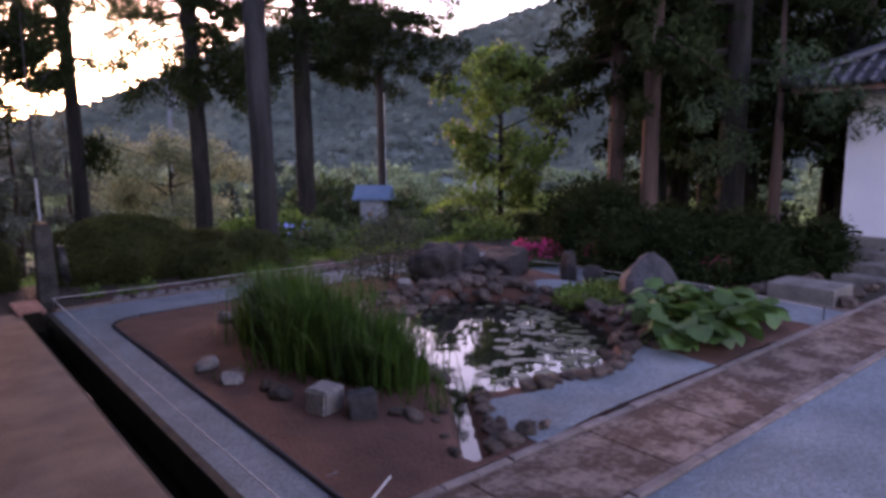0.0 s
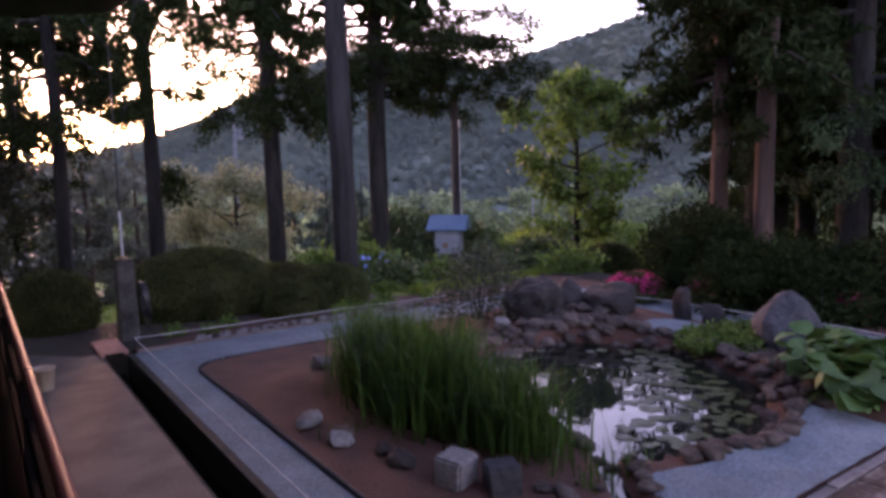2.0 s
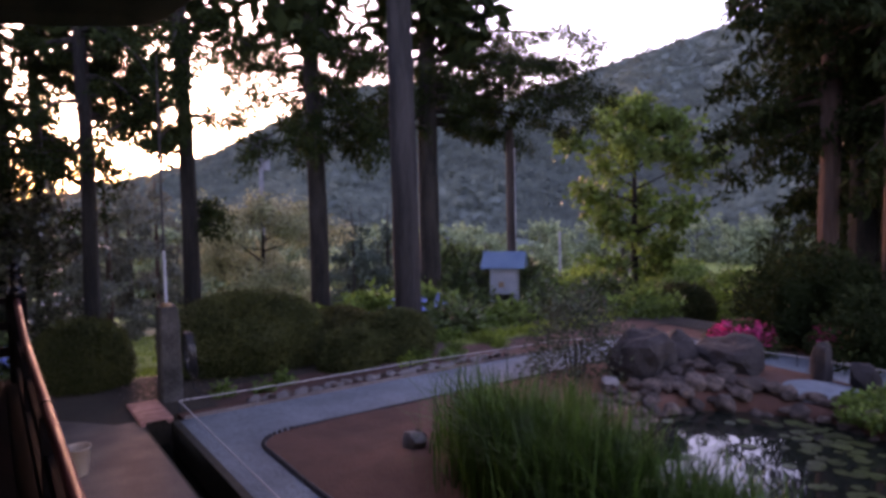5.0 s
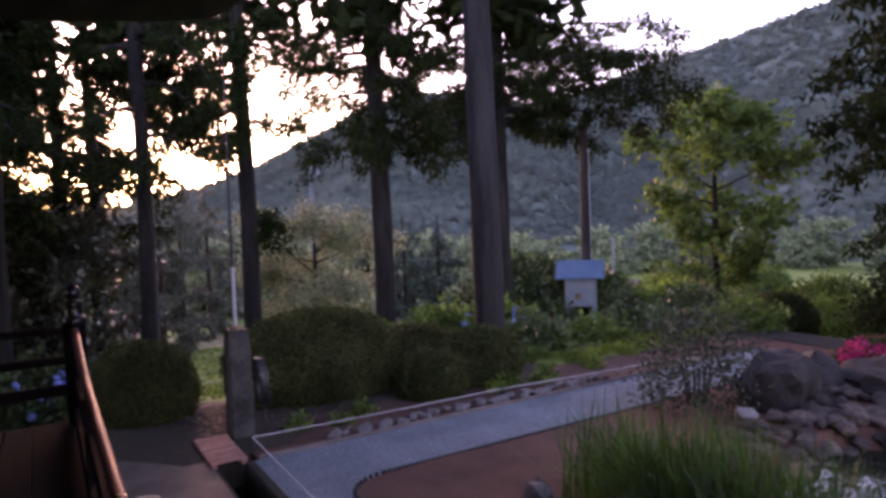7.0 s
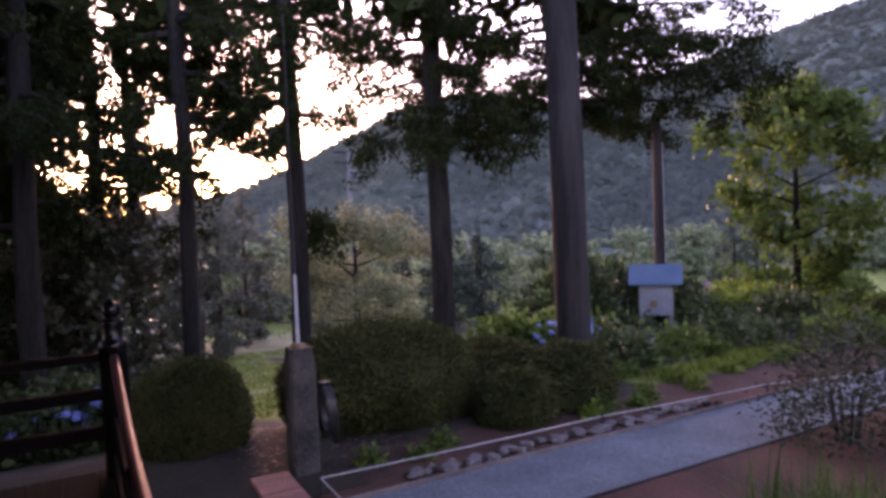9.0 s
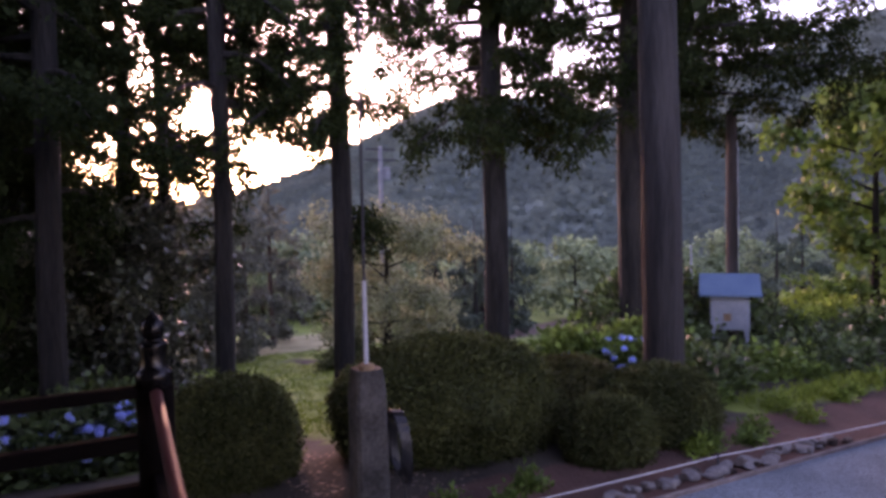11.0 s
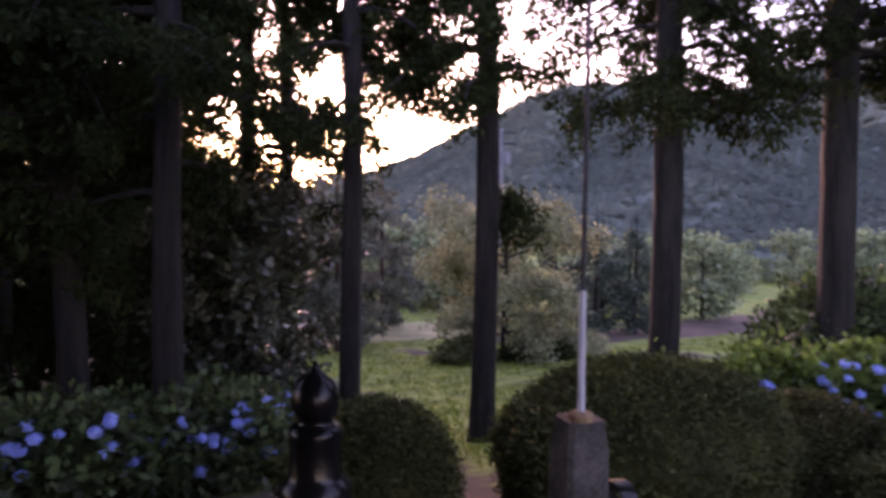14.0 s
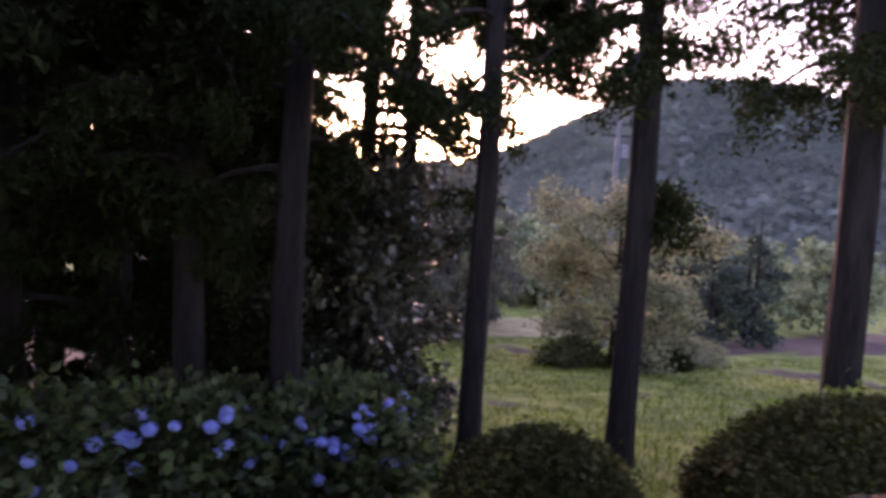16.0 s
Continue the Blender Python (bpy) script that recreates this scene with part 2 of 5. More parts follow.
# Paler than foliage: distance haze is put into both mountain forest colours.
M_CROWNS = mat("hazed_mountain_crowns", (0.078, 0.108, 0.095), (0.128, 0.174, 0.148), 0.02, 0.3, 1.0, 0, (0.36, 0.64), island=0.12, spec=0.0, translucent=0.5)
M_FOREST = mat("hazed_forested_mountain", (0.074, 0.102, 0.09), (0.121, 0.164, 0.14), 0.025, 0.2, 1.0, 0.5, (0.38, 0.62), dist=2.5, fine_mix=0.5, spec=0.0, coord="UV")
M_POLEGREY = mat("grey_concrete_pole", (0.13, 0.15, 0.17), (0.24, 0.26, 0.28), 3, 30, 0.8, 0.05)
M_WISP = mat("wispy_shrub_leaves", (0.022, 0.04, 0.02), (0.07, 0.085, 0.048), 1.5, 12, 0.7, 0, island=0.4, translucent=0.2)
# Darker hydrangea green: shade under the cedars is put into the leaf colour.
M_HYD = mat("shaded_hydrangea_leaves", (0.02, 0.06, 0.017), (0.085, 0.145, 0.047), 0.8, 9, 0.5, 0, island=0.7, translucent=0.3, spec=0.5)
M_LITTER = mat("dry_brown_leaves", (0.10, 0.06, 0.045), (0.26, 0.17, 0.13), 4, 30, 0.8, 0, island=0.4)

M_WATER = bpy.data.materials.new("still_pond_water")
M_WATER.use_nodes = True
_n, _l = M_WATER.node_tree.nodes, M_WATER.node_tree.links
_b = _n["Principled BSDF"]
_b.inputs["Base Color"].default_value = (0.012, 0.016, 0.012, 1)
_b.inputs["Roughness"].default_value = 0.03
_b.inputs["IOR"].default_value = 1.33
_b.inputs["Specular IOR Level"].default_value = 0.9
_t = _n.new("ShaderNodeTexNoise")
_t.inputs["Scale"].default_value = 6.0
_p = _n.new("ShaderNodeBump")
_p.inputs["Strength"].default_value, _p.inputs["Distance"].default_value = 0.35, 0.02
_l.new(_t.outputs[0], _p.inputs["Height"])
_l.new(_p.outputs[0], _b.inputs["Normal"])


# ---- mesh helpers ----
rng = np.random.default_rng(7)


class Shape:
    """Collects vertices and faces for one mesh."""

    def __init__(self):
        self.v, self.f = [], []

    def add(self, verts, faces):
        k = len(self.v)
        self.v.extend(tuple(map(float, p)) for p in verts)
        self.f.extend(tuple(int(i) + k for i in q) for q in faces)
        return self

    def box(self, x0, x1, y0, y1, z0, z1, c=0.0):
        """A box whose top edges are chamfered by c."""
        if c <= 0:
            v = [(x, y, z) for z in (z0, z1) for x, y in ((x0, y0), (x1, y0), (x1, y1), (x0, y1))]
            return self.add(v, [(3, 2, 1, 0), (4, 5, 6, 7)] + [(i, (i + 1) % 4, (i + 1) % 4 + 4, i + 4) for i in range(4)])
        v = []
        for z, i in ((z0, 0), (z1 - c, 0), (z1, c)):
            v += [(x0 + i, y0 + i, z), (x1 - i, y0 + i, z), (x1 - i, y1 - i, z), (x0 + i, y1 - i, z)]
        q = [(3, 2, 1, 0), (8, 9, 10, 11)]
        for r in (0, 4):
            q += [(r + i, r + (i + 1) % 4, r + (i + 1) % 4 + 4, r + i + 4) for i in range(4)]
        return self.add(v, q)

    def tube(self, pts, radii, n=8, wob=0.0):
        pts = [Vector(p) for p in pts]
        v, q = [], []
        for i, p in enumerate(pts):
            d = (pts[min(i + 1, len(pts) - 1)] - pts[max(i - 1, 0)]).normalized()
            a = d.orthogonal().normalized() if abs(d.z) < 0.95 else Vector((1, 0, 0))
            a = (a - d * a.dot(d)).normalized()
            b = d.cross(a)
            for k in range(n):
                w = 2 * math.pi * k / n
                r = radii[i] * (1 + (wob * noise.noise((math.cos(w) * 1.7, math.sin(w) * 1.7, p.z * 0.35 + p.x)) + 0.5 * wob * noise.noise((math.cos(w) * 7, math.sin(w) * 7, p.z * 0.8)) if wob else 0))
                v.append(p + (a * math.cos(w) + b * math.sin(w)) * r)
        for i in range(len(pts) - 1):
            q += [(i * n + k, i * n + (k + 1) % n, (i + 1) * n + (k + 1) % n, (i + 1) * n + k) for k in range(n)]
        q += [tuple(range(n - 1, -1, -1)), tuple((len(pts) - 1) * n + k for k in range(n))]
        return self.add(v, q)

    def lathe(self, prof, n=20, at=(0, 0, 0)):
        """prof: (radius, height) pairs, turned about z."""
        v, q = [], []
        for r, z in prof:
            v += [(at[0] + r * math.cos(2 * math.pi * k / n), at[1] + r * math.sin(2 * math.pi * k / n), at[2] + z) for k in range(n)]
        for i in range(len(prof) - 1):
            q += [(i * n + k, i * n + (k + 1) % n, (i + 1) * n + (k + 1) % n, (i + 1) * n + k) for k in range(n)]
        q += [tuple(range(n - 1, -1, -1)), tuple((len(prof) - 1) * n + k for k in range(n))]
        return self.add(v, q)

    def mesh(self, name, material, smooth=False):
        me = bpy.data.meshes.new(name)
        me.from_pydata(self.v, [], self.f)
        me.materials.append(material)
        if smooth:
            me.polygons.foreach_set("use_smooth", [True] * len(me.polygons))
        me.update()
        return me


def quads(v, f, name, material, smooth=False):
    me = bpy.data.meshes.new(name)
    me.vertices.add(len(v))
    me.vertices.foreach_set("co", np.asarray(v, dtype=np.float32).ravel())
    me.loops.add(len(f) * 4)
    me.loops.foreach_set("vertex_index", np.asarray(f, dtype=np.int32).ravel())
    me.polygons.add(len(f))
    me.polygons.foreach_set("loop_start", np.arange(len(f), dtype=np.int32) * 4)
    me.materials.append(material)
    me.update(calc_edges=True)
    if smooth:
        me.polygons.foreach_set("use_smooth", np.ones(len(f), dtype=bool))
    return me


def leaf_quads(centres, n, spread, length, width, droop=0.0, out=None):
    """n rhombic leaves round each centre; droop pulls their tips down, out pushes them away from a point."""
    c = np.repeat(np.asarray(centres, dtype=float), n, axis=0)
    k = len(c)
    p = c + rng.normal(size=(k, 3)) * np.asarray(spread)
    a = rng.normal(size=(k, 3))
    a[:, 2] -= droop
    if out is not None:
        o = p - np.asarray(out)
        a += 1.2 * o / (np.linalg.norm(o, axis=1, keepdims=True) + 1e-6)
    a /= np.linalg.norm(a, axis=1, keepdims=True) + 1e-9
    s = np.cross(a, rng.normal(size=(k, 3)))
    s /= np.linalg.norm(s, axis=1, keepdims=True) + 1e-9
    size = rng.uniform(0.6, 1.35, size=(k, 1))
    la, wa = a * length * size, s * width * size * 0.5
    v = np.stack([p, p + la * 0.45 + wa, p + la, p + la * 0.45 - wa], axis=1).reshape(-1, 3)
    return v, np.arange(4 * k).reshape(-1, 4)


def part(name, data, material, parent, label=""):
    me = data.mesh(name, material) if isinstance(data, Shape) else data
    ob = new(name, me)
    ob.parent = parent
    return tagged(ob, label) if label else ob


def thing(name, label, category, at=(0, 0, 0), group="", turn=0.0):
    ob = new(name)
    ob.empty_display_size = 0.1
    ob.matrix_basis = pose(*at, 0, 0, turn)
    return tagged(ob, label, category, group)


def setting(name, data, material=None, label="", category=""):
    me = data.mesh(name, material) if isinstance(data, Shape) else data
    return tagged(new(name, me), label, category, kind="structure")


def solid(name, data, material, label, category, at=(0, 0, 0), group="", kind=""):
    me = data.mesh(name, material) if isinstance(data, Shape) else data
    ob = new(name, me)
    ob.matrix_basis = pose(*at)
    return tagged(ob, label, category, group, kind)


# ---- the lie of the land ----
def land(x, y):
    """Height of the natural ground: level garden, falling away into the valley behind it."""
    gate = min(max((y - 8) / 4, 0), 1)
    s = math.hypot(max(0.0, y - 13.6), max(0.0, x - 12.0) * gate)
    h = -5.6 * (1 - math.exp(-s / 22))
    far = max(0.0, math.hypot(x, y) - 20)
    return h + 0.05 * noise.noise((x * 0.4, y * 0.4, 0)) * (1 if s > 0 else 0.35) + min(far, 60) * 0.008 * noise.noise((x * 0.05, y * 0.05, 4))


BED = (0.30, 11.0, -7.0, 11.46)  # sunk rectangle that holds the made garden


def axis(fine0, fine1, step, extra, reach):
    a = list(np.arange(fine0, fine1 + 0.01, step)) + list(extra)
    d = step
    lo, hi = fine0, fine1
    while hi < reach:
        d *= 1.22
        lo, hi = lo - d, hi + d
        a += [lo, hi]
    return sorted(set(round(float(v), 4) for v in a))


gx = axis(-14.0, 26.0, 0.25, (BED[0], BED[0] + 0.002, BED[1], BED[1] - 0.002), 2500)
gy = axis(-8.0, 36.0, 0.25, (BED[2], BED[2] + 0.002, BED[3], BED[3] - 0.002), 2500)
gv = []
for yy in gy:
    for xx in gx:
        inside = BED[0] + 0.001 < xx < BED[1] - 0.001 and BED[2] + 0.001 < yy < BED[3] - 0.001
        gv.append((xx, yy, -0.55 if inside else land(xx, yy)))
nx = len(gx)
gf = [(j * nx + i, j * nx + i + 1, (j + 1) * nx + i + 1, (j + 1) * nx + i) for j in range(len(gy) - 1) for i in range(nx - 1)]
ground_mesh = quads(gv, gf, "ground", M_GROUND, True)
cover = ground_mesh.color_attributes.new("cover", "FLOAT_COLOR", "POINT")


def ramp01(v, w=0.5):
    return min(max(v / w + 0.5, 0), 1)


def patchy(x, y):
    """Where the meadow is grassed (above zero) or worn to earth."""
    return 0.32 + 0.9 * noise.noise((x * 0.33, y * 0.22, 3)) + 0.35 * noise.noise((x * 1.1, y * 0.9, 8))


def cover_at(x, y):
    """Weights of grass, ploughed soil, reddish bed soil and straw."""
    w = noise.noise((x * 0.12, y * 0.12, 9))
    meadow = max(ramp01(min(y - 15.6 - 2.4 * (7 < x < 13.5), x + 1.0), 1.0), ramp01(min(x - 17, y - 9), 1.0), ramp01(min(y - 14.6, x - 0.6, 6.5 - x), 0.6), ramp01(min(y - 12.4, 13.1 - y, x - 6.8, 13.0 - x), 0.5))
    meadow *= ramp01(patchy(x, y) + 0.1, 0.7) if y < 45 else 1
    across = y - 33 - 0.42 * (x - 15)
    field = ramp01(min(across + 0.5, 5.3 - across, x - 14.5), 1.0) * ramp01(0.3 + 1.3 * noise.noise((x * 0.08, across * 0.75, 6)), 0.6)
    soil = ramp01(min(y - 11.3, 12.3 + 0.25 * noise.noise((x * 0.8, 3, 5)) - y, x - 2.2, 11 - x), 0.4)
    straw = ramp01(min(y - 40.5, 47.5 - y, 13.5 + 3 * w - x), 1.5)
    return (meadow, field, soil, straw)


weights = np.zeros((len(gv), 4), dtype=np.float32)
for k, (xx, yy, zz) in enumerate(gv):
    if -20 < xx < 200 and 5 < yy < 200:
        weights[k] = cover_at(xx, yy)
    elif yy > 5:
        weights[k] = (1, 0, 0, 0)
cover.data.foreach_set("color", weights.ravel())
ground = setting("ground", ground_mesh, None, "dark garden earth running down into green meadow", "ground")

# ---- forested mountains closing the valley ----
AZ = np.array([-60, -30, -5, 3, 7, 12.5, 16.5, 20.3, 24.4, 26.7, 29.2, 33, 36.4, 39.3, 44, 50, 60, 75, 100, 140])
EL = np.array([5, 4, 1.5, 1.2, 2.1, 3.8, 5.5, 7.4, 9.4, 10.2, 10.6, 10.45, 9.8, 8.9, 7.6, 6.0, 4.5, 5.0, 6.0, 5.0])
EL_FAR = np.interp(AZ, [-60, 3, 20, 29, 36, 39.3, 42, 44, 47.7, 51.6, 55, 60, 75, 100, 140], [2, 1, 3, 5.8, 8.2, 8.9, 9.6, 10.4, 11.6, 12.3, 13.1, 14.4, 16.4, 14, 9])
EL_SPUR = np.interp(AZ, [-60, 36, 39, 42.4, 46.5, 50.5, 54.6, 57.3, 60.5, 62.5, 75, 100, 140], [-3, -3, -2.5, -1.4, 0.2, 1.5, 4.4, 6.0, 7.7, 8.6, 10.5, 9, 6])


def slope_height(a, u, near, far, prof, seed, crest):
    """Place on a mountainside at bearing a (degrees), a share u of the way up."""
    top = far * math.tan(radians(float(np.interp(a, AZ, prof)))) + 2.4 - crest
    fold = 1 + 0.30 * noise.noise((a * 0.13, u * 1.6, seed)) * (1 - u)
    d = near + (far - near) * u * fold
    k = far / 340
    p = radians(a) * far
    z = -7 + (top + 7) * u ** 1.15 + (noise.noise((p * 0.02, u * 3, seed)) * 6 + noise.noise((p * 0.09 / k, u * 9, seed + 3)) * 2.2) * k * min(1, u * 5) * (1 - u ** 3)
    return d * math.sin(radians(a)), d * math.cos(radians(a)), z, p


def mountain(name, near, far, prof, seed, label, crowns, span, size):
    """A slope under a ridge line, and the trees that stand on it."""
    na, nr = 240, 34
    v, uv = [], []
    for j in range(nr + 1):
        for i in range(na + 1):
            x, y, z, p = slope_height(-60 + 200 * i / na, j / nr, near, far, prof, seed, size)
            v.append((x, y, z))
            uv.append((p, z))
    f = [(j * (na + 1) + i, j * (na + 1) + i + 1, (j + 1) * (na + 1) + i + 1, (j + 1) * (na + 1) + i) for j in range(nr) for i in range(na)]
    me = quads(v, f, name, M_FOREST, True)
    layer = me.uv_layers.new(name="UVMap")
    layer.data.foreach_set("uv", np.asarray(uv, dtype=np.float32)[np.asarray(f).ravel()].ravel())
    setting(name, me, None, label, "mountain")
    r = random.Random(int(seed * 10))
    centres = []
    for k in range(crowns):
        a, u = r.uniform(*span), r.uniform(0.03, 1.0) ** 0.8
        x, y, z, p = slope_height(a, u, near, far, prof, seed, size)
        pointed = noise.noise((p * 0.03, u * 5, seed)) > 0.05
        w = size * r.uniform(0.7, 1.1)
        for h, spread, m in ((0.15, 0.5, 3), (0.55, 0.34, 3), (1.0, 0.12, 2)) if pointed else ((0.1, 0.6, 3), (0.4, 0.55, 4), (0.6, 0.25, 1)):
            centres += [(x + w * r.gauss(0, spread), y + w * r.gauss(0, spread), z + w * (h + r.uniform(-0.15, 0.15))) for n in range(m)]
    g = np.random.default_rng(int(seed * 7))
    c = np.asarray(centres)
    lie = np.stack([-0.6 * c[:, 0], -0.6 * c[:, 1], 0.8 * np.hypot(c[:, 0], c[:, 1])], axis=1)
    lie = lie / np.linalg.norm(lie, axis=1, keepdims=True) + g.normal(size=c.shape) * 0.28
    along = np.cross(lie, g.normal(size=c.shape))
    along /= np.linalg.norm(along, axis=1, keepdims=True)
    across = np.cross(lie, along)
    across /= np.linalg.norm(across, axis=1, keepdims=True)
    k = size * g.uniform(0.3, 0.62, size=(len(c), 1))
    cv = np.stack([c - along * k, c - across * k * 0.8, c + along * k, c + across * k * 0.8], axis=1).reshape(-1, 3)
    cf = np.arange(len(cv)).reshape(-1, 4)
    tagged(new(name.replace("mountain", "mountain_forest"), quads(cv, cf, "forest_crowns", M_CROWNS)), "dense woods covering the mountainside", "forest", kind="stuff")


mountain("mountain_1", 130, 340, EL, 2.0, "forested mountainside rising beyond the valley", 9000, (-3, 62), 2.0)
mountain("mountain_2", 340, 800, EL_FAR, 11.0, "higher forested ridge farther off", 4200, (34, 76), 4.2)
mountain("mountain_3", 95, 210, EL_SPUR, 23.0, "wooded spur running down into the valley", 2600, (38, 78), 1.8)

# ---- made ground of the garden ----
setting("concrete_walk", Shape().box(0.302, 1.26, -7, 12.05, -0.5, 0.0, 0.008), M_CONCRETE, "worn brownish concrete walk beside the veranda", "walkway")
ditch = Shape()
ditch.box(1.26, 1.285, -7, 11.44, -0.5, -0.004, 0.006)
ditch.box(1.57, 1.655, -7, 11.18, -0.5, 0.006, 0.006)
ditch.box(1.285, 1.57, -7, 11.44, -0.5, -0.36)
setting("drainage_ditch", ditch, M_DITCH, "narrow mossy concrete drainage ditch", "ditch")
setting("ditch_water", Shape().box(1.286, 1.569, -7, 11.43, -0.358, -0.33), M_WATER, "thin dark water in the ditch", "water")

POND = (5.75, 6.1)
POND_ANG = np.radians([-180, -165, -134, -107, -80, -58, -25, 3, 40, 62, 85, 110, 133, 160, 180])
POND_R = np.array([1.45, 1.5, 2.0, 1.85, 1.68, 1.6, 1.62, 1.75, 2.15, 2.05, 1.9, 1.85, 1.75, 1.5, 1.45])


def pond_edge(a):
    return float(np.interp((a + math.pi) % (2 * math.pi) - math.pi, POND_ANG, POND_R)) * (1 + 0.03 * math.sin(7 * a))


def pond_out(x, y):
    """Distance outside the pond's edge; negative inside it or its outlet."""
    d = math.hypot(x - POND[0], y - POND[1]) - pond_edge(math.atan2(y - POND[1], x - POND[0]))
    ax, ay, bx, by = 4.35, 5.1, 3.30, 3.66
    t = min(max(((x - ax) * (bx - ax) + (y - ay) * (by - ay)) / ((bx - ax) ** 2 + (by - ay) ** 2), 0), 1)
    return min(d, math.hypot(x - ax - t * (bx - ax), y - ay - t * (by - ay)) - 0.045)


SX0, SX1, SY0, SY1 = 2.16, 9.1, 3.425, 10.04


def bed_height(x, y):
    d = pond_out(x, y)
    k = min(max((d + 0.18) / 0.3, 0), 1)
    h = 0.012 + 0.018 * noise.noise((x * 1.4, y * 1.4, 1)) + 0.008 * noise.noise((x * 7, y * 7, 2)) + 0.10 * math.exp(-((x - 3.0) ** 2 + (y - 8.1) ** 2) / 0.5)
    h += 0.012 * math.sin(5.0 * math.hypot(x - 3.6, y - 7.0) + 2.5 * noise.noise((x * 0.6, y * 0.6, 7))) * min(1.0, max(0.0, 3.4 - x))
    h += 0.18 * math.exp(-((x - 7.9) ** 2 + (y - 8.3) ** 2) / 1.2) + 0.10 * math.exp(-((x - 7.4) ** 2 + (y - 4.6) ** 2) / 0.8)
    return -0.45 + (h + 0.45) * k * k * (3 - 2 * k)


step = 0.085
sx, sy = np.arange(SX0, SX1 + step, step), np.arange(SY0, SY1 + step, step)
sv = []
for yy in sy:
    for xx in sx:
        x, y = min(xx, SX1), min(yy, SY1)
        # rounded far corner
        cx, cy, r = SX0 + 0.45, SY1 - 0.45, 0.45
        if x < cx and y > cy and math.hypot(x - cx, y - cy) > r:
            w = r / math.hypot(x - cx, y - cy)
            x, y = cx + (x - cx) * w, cy + (y - cy) * w
        sv.append((x, y, bed_height(x, y)))
m = len(sx)
sf = [(j * m + i, j * m + i + 1, (j + 1) * m + i + 1, (j + 1) * m + i) for j in range(len(sy) - 1) for i in range(m - 1)]
setting("soil_bed", quads(sv, sf, "soil_bed", M_SOIL, True), None, "raked bare reddish brown soil round the pond", "soil")
setting("pond_water", Shape().add([(3.1, 3.43, -0.09), (8.2, 3.43, -0.09), (8.2, 8.4, -0.09), (3.1, 8.4, -0.09)], [(0, 1, 2, 3)]), M_WATER, "still dark pond water mirroring the sky", "water")

gravel = Shape()
gravel.box(1.655, 10.2, 10.0, 11.19, -0.5, -0.006)
gravel.box(1.655, 2.34, 3.425, 10.0, -0.5, -0.008)
gravel.box(9.05, 10.2, 3.425, 10.0, -0.5, -0.007)
setting("gravel_path", gravel, M_GRAVEL, "raked blue-grey gravel path round the bed", "path")
setting("gravel_yard", Shape().box(1.655, 11.0, -7, 2.40, -0.5, -0.004), M_GRAVEL, "wide yard of blue-grey gravel", "gravel")
strip = Shape().box(1.70, 10.2, 11.22, 11.459, -0.5, 0.004, 0.01)
strip.box(10.23, 10.998, 3.425, 11.44, -0.5, 0.01, 0.02)
setting("planting_strip", strip, M_SOIL, "narrow strip of reddish soil behind the gravel", "soil")
setting("path_kerb", Shape().box(1.72, 10.2, 11.19, 11.22, -0.4, 0.035, 0.006).box(10.2, 10.23, 3.43, 11.22, -0.4, 0.03, 0.006), M_KERB, "thin pale edging board along the gravel", "edging")

pad = Shape()
cols = 40
for k in range(cols + 1):
    x = 3.8 + (6.6 - 3.8) * k / cols
    y1 = 3.43
    while pond_out(x, y1) > 0.16 and y1 < 4.22 + 0.08 * math.sin(5 * x):
        y1 += 0.02
    for j in range(7):
        y = 3.43 + (max(y1, 3.45) - 3.43) * j / 6
        pad.v.append((x, y, max(bed_height(x, y), 0) + 0.02 * math.sin(math.pi * min(1, k / cols * 1.0)) + 0.012))
pad.f = [(i * 7 + j, (i + 1) * 7 + j, (i + 1) * 7 + j + 1, i * 7 + j + 1) for i in range(cols) for j in range(6)]
setting("gravel_apron", pad, M_GRAVEL, "wedge of pale gravel between pond and stone path", "gravel")
disc = Shape()
disc.add([(8.3 + 0.6 * r * math.cos(a), 7.05 + 0.45 * r * math.sin(a), bed_height(8.3 + 0.6 * r * math.cos(a), 7.05 + 0.45 * r * math.sin(a)) + 0.10 - 0.08 * r) for r in (0.02, 0.5, 1.0) for a in np.linspace(0, 2 * math.pi, 24, endpoint=False)],
         [(i * 24 + k, i * 24 + (k + 1) % 24, i * 24 + 24 + (k + 1) % 24, i * 24 + 24 + k) for i in range(2) for k in range(24)])
setting("gravel_mound", disc, M_GRAVEL, "low patch of pale gravel behind the pond", "gravel")


# ---- temple veranda and roof ----
FLOOR = 0.88
frame_v = Shape()
for y in np.arange(-6.8, 10.5, 1.9):
    frame_v.box(-0.02, 0.14, y - 0.07, y + 0.07, -0.02, FLOOR - 0.06)
frame_v.box(-0.03, 0.15, -7, 10.6, FLOOR - 0.24, FLOOR - 0.05)
frame_v.box(-2.0, -0.03, 10.42, 10.6, FLOOR - 0.24, FLOOR - 0.05)
setting("veranda_frame", frame_v, M_DARKWOOD, "dark posts and edge beam carrying the veranda", "veranda")
veranda_floor = setting("veranda_floor", Shape().box(-2.0, 0.16, -7, 10.61, FLOOR - 0.05, FLOOR - 0.022), M_DARKWOOD, "dark wooden veranda floor on posts", "floor")
temple = Shape()
temple.box(-2.2, -2.0, -7.2, 10.6, -0.1, 4.9)
temple.box(-12, -2.2, 10.4, 10.6, -0.1, 4.9)
setting("wall_temple", temple, M_DARKWOOD, "dark timber wall of the temple hall", "wall")

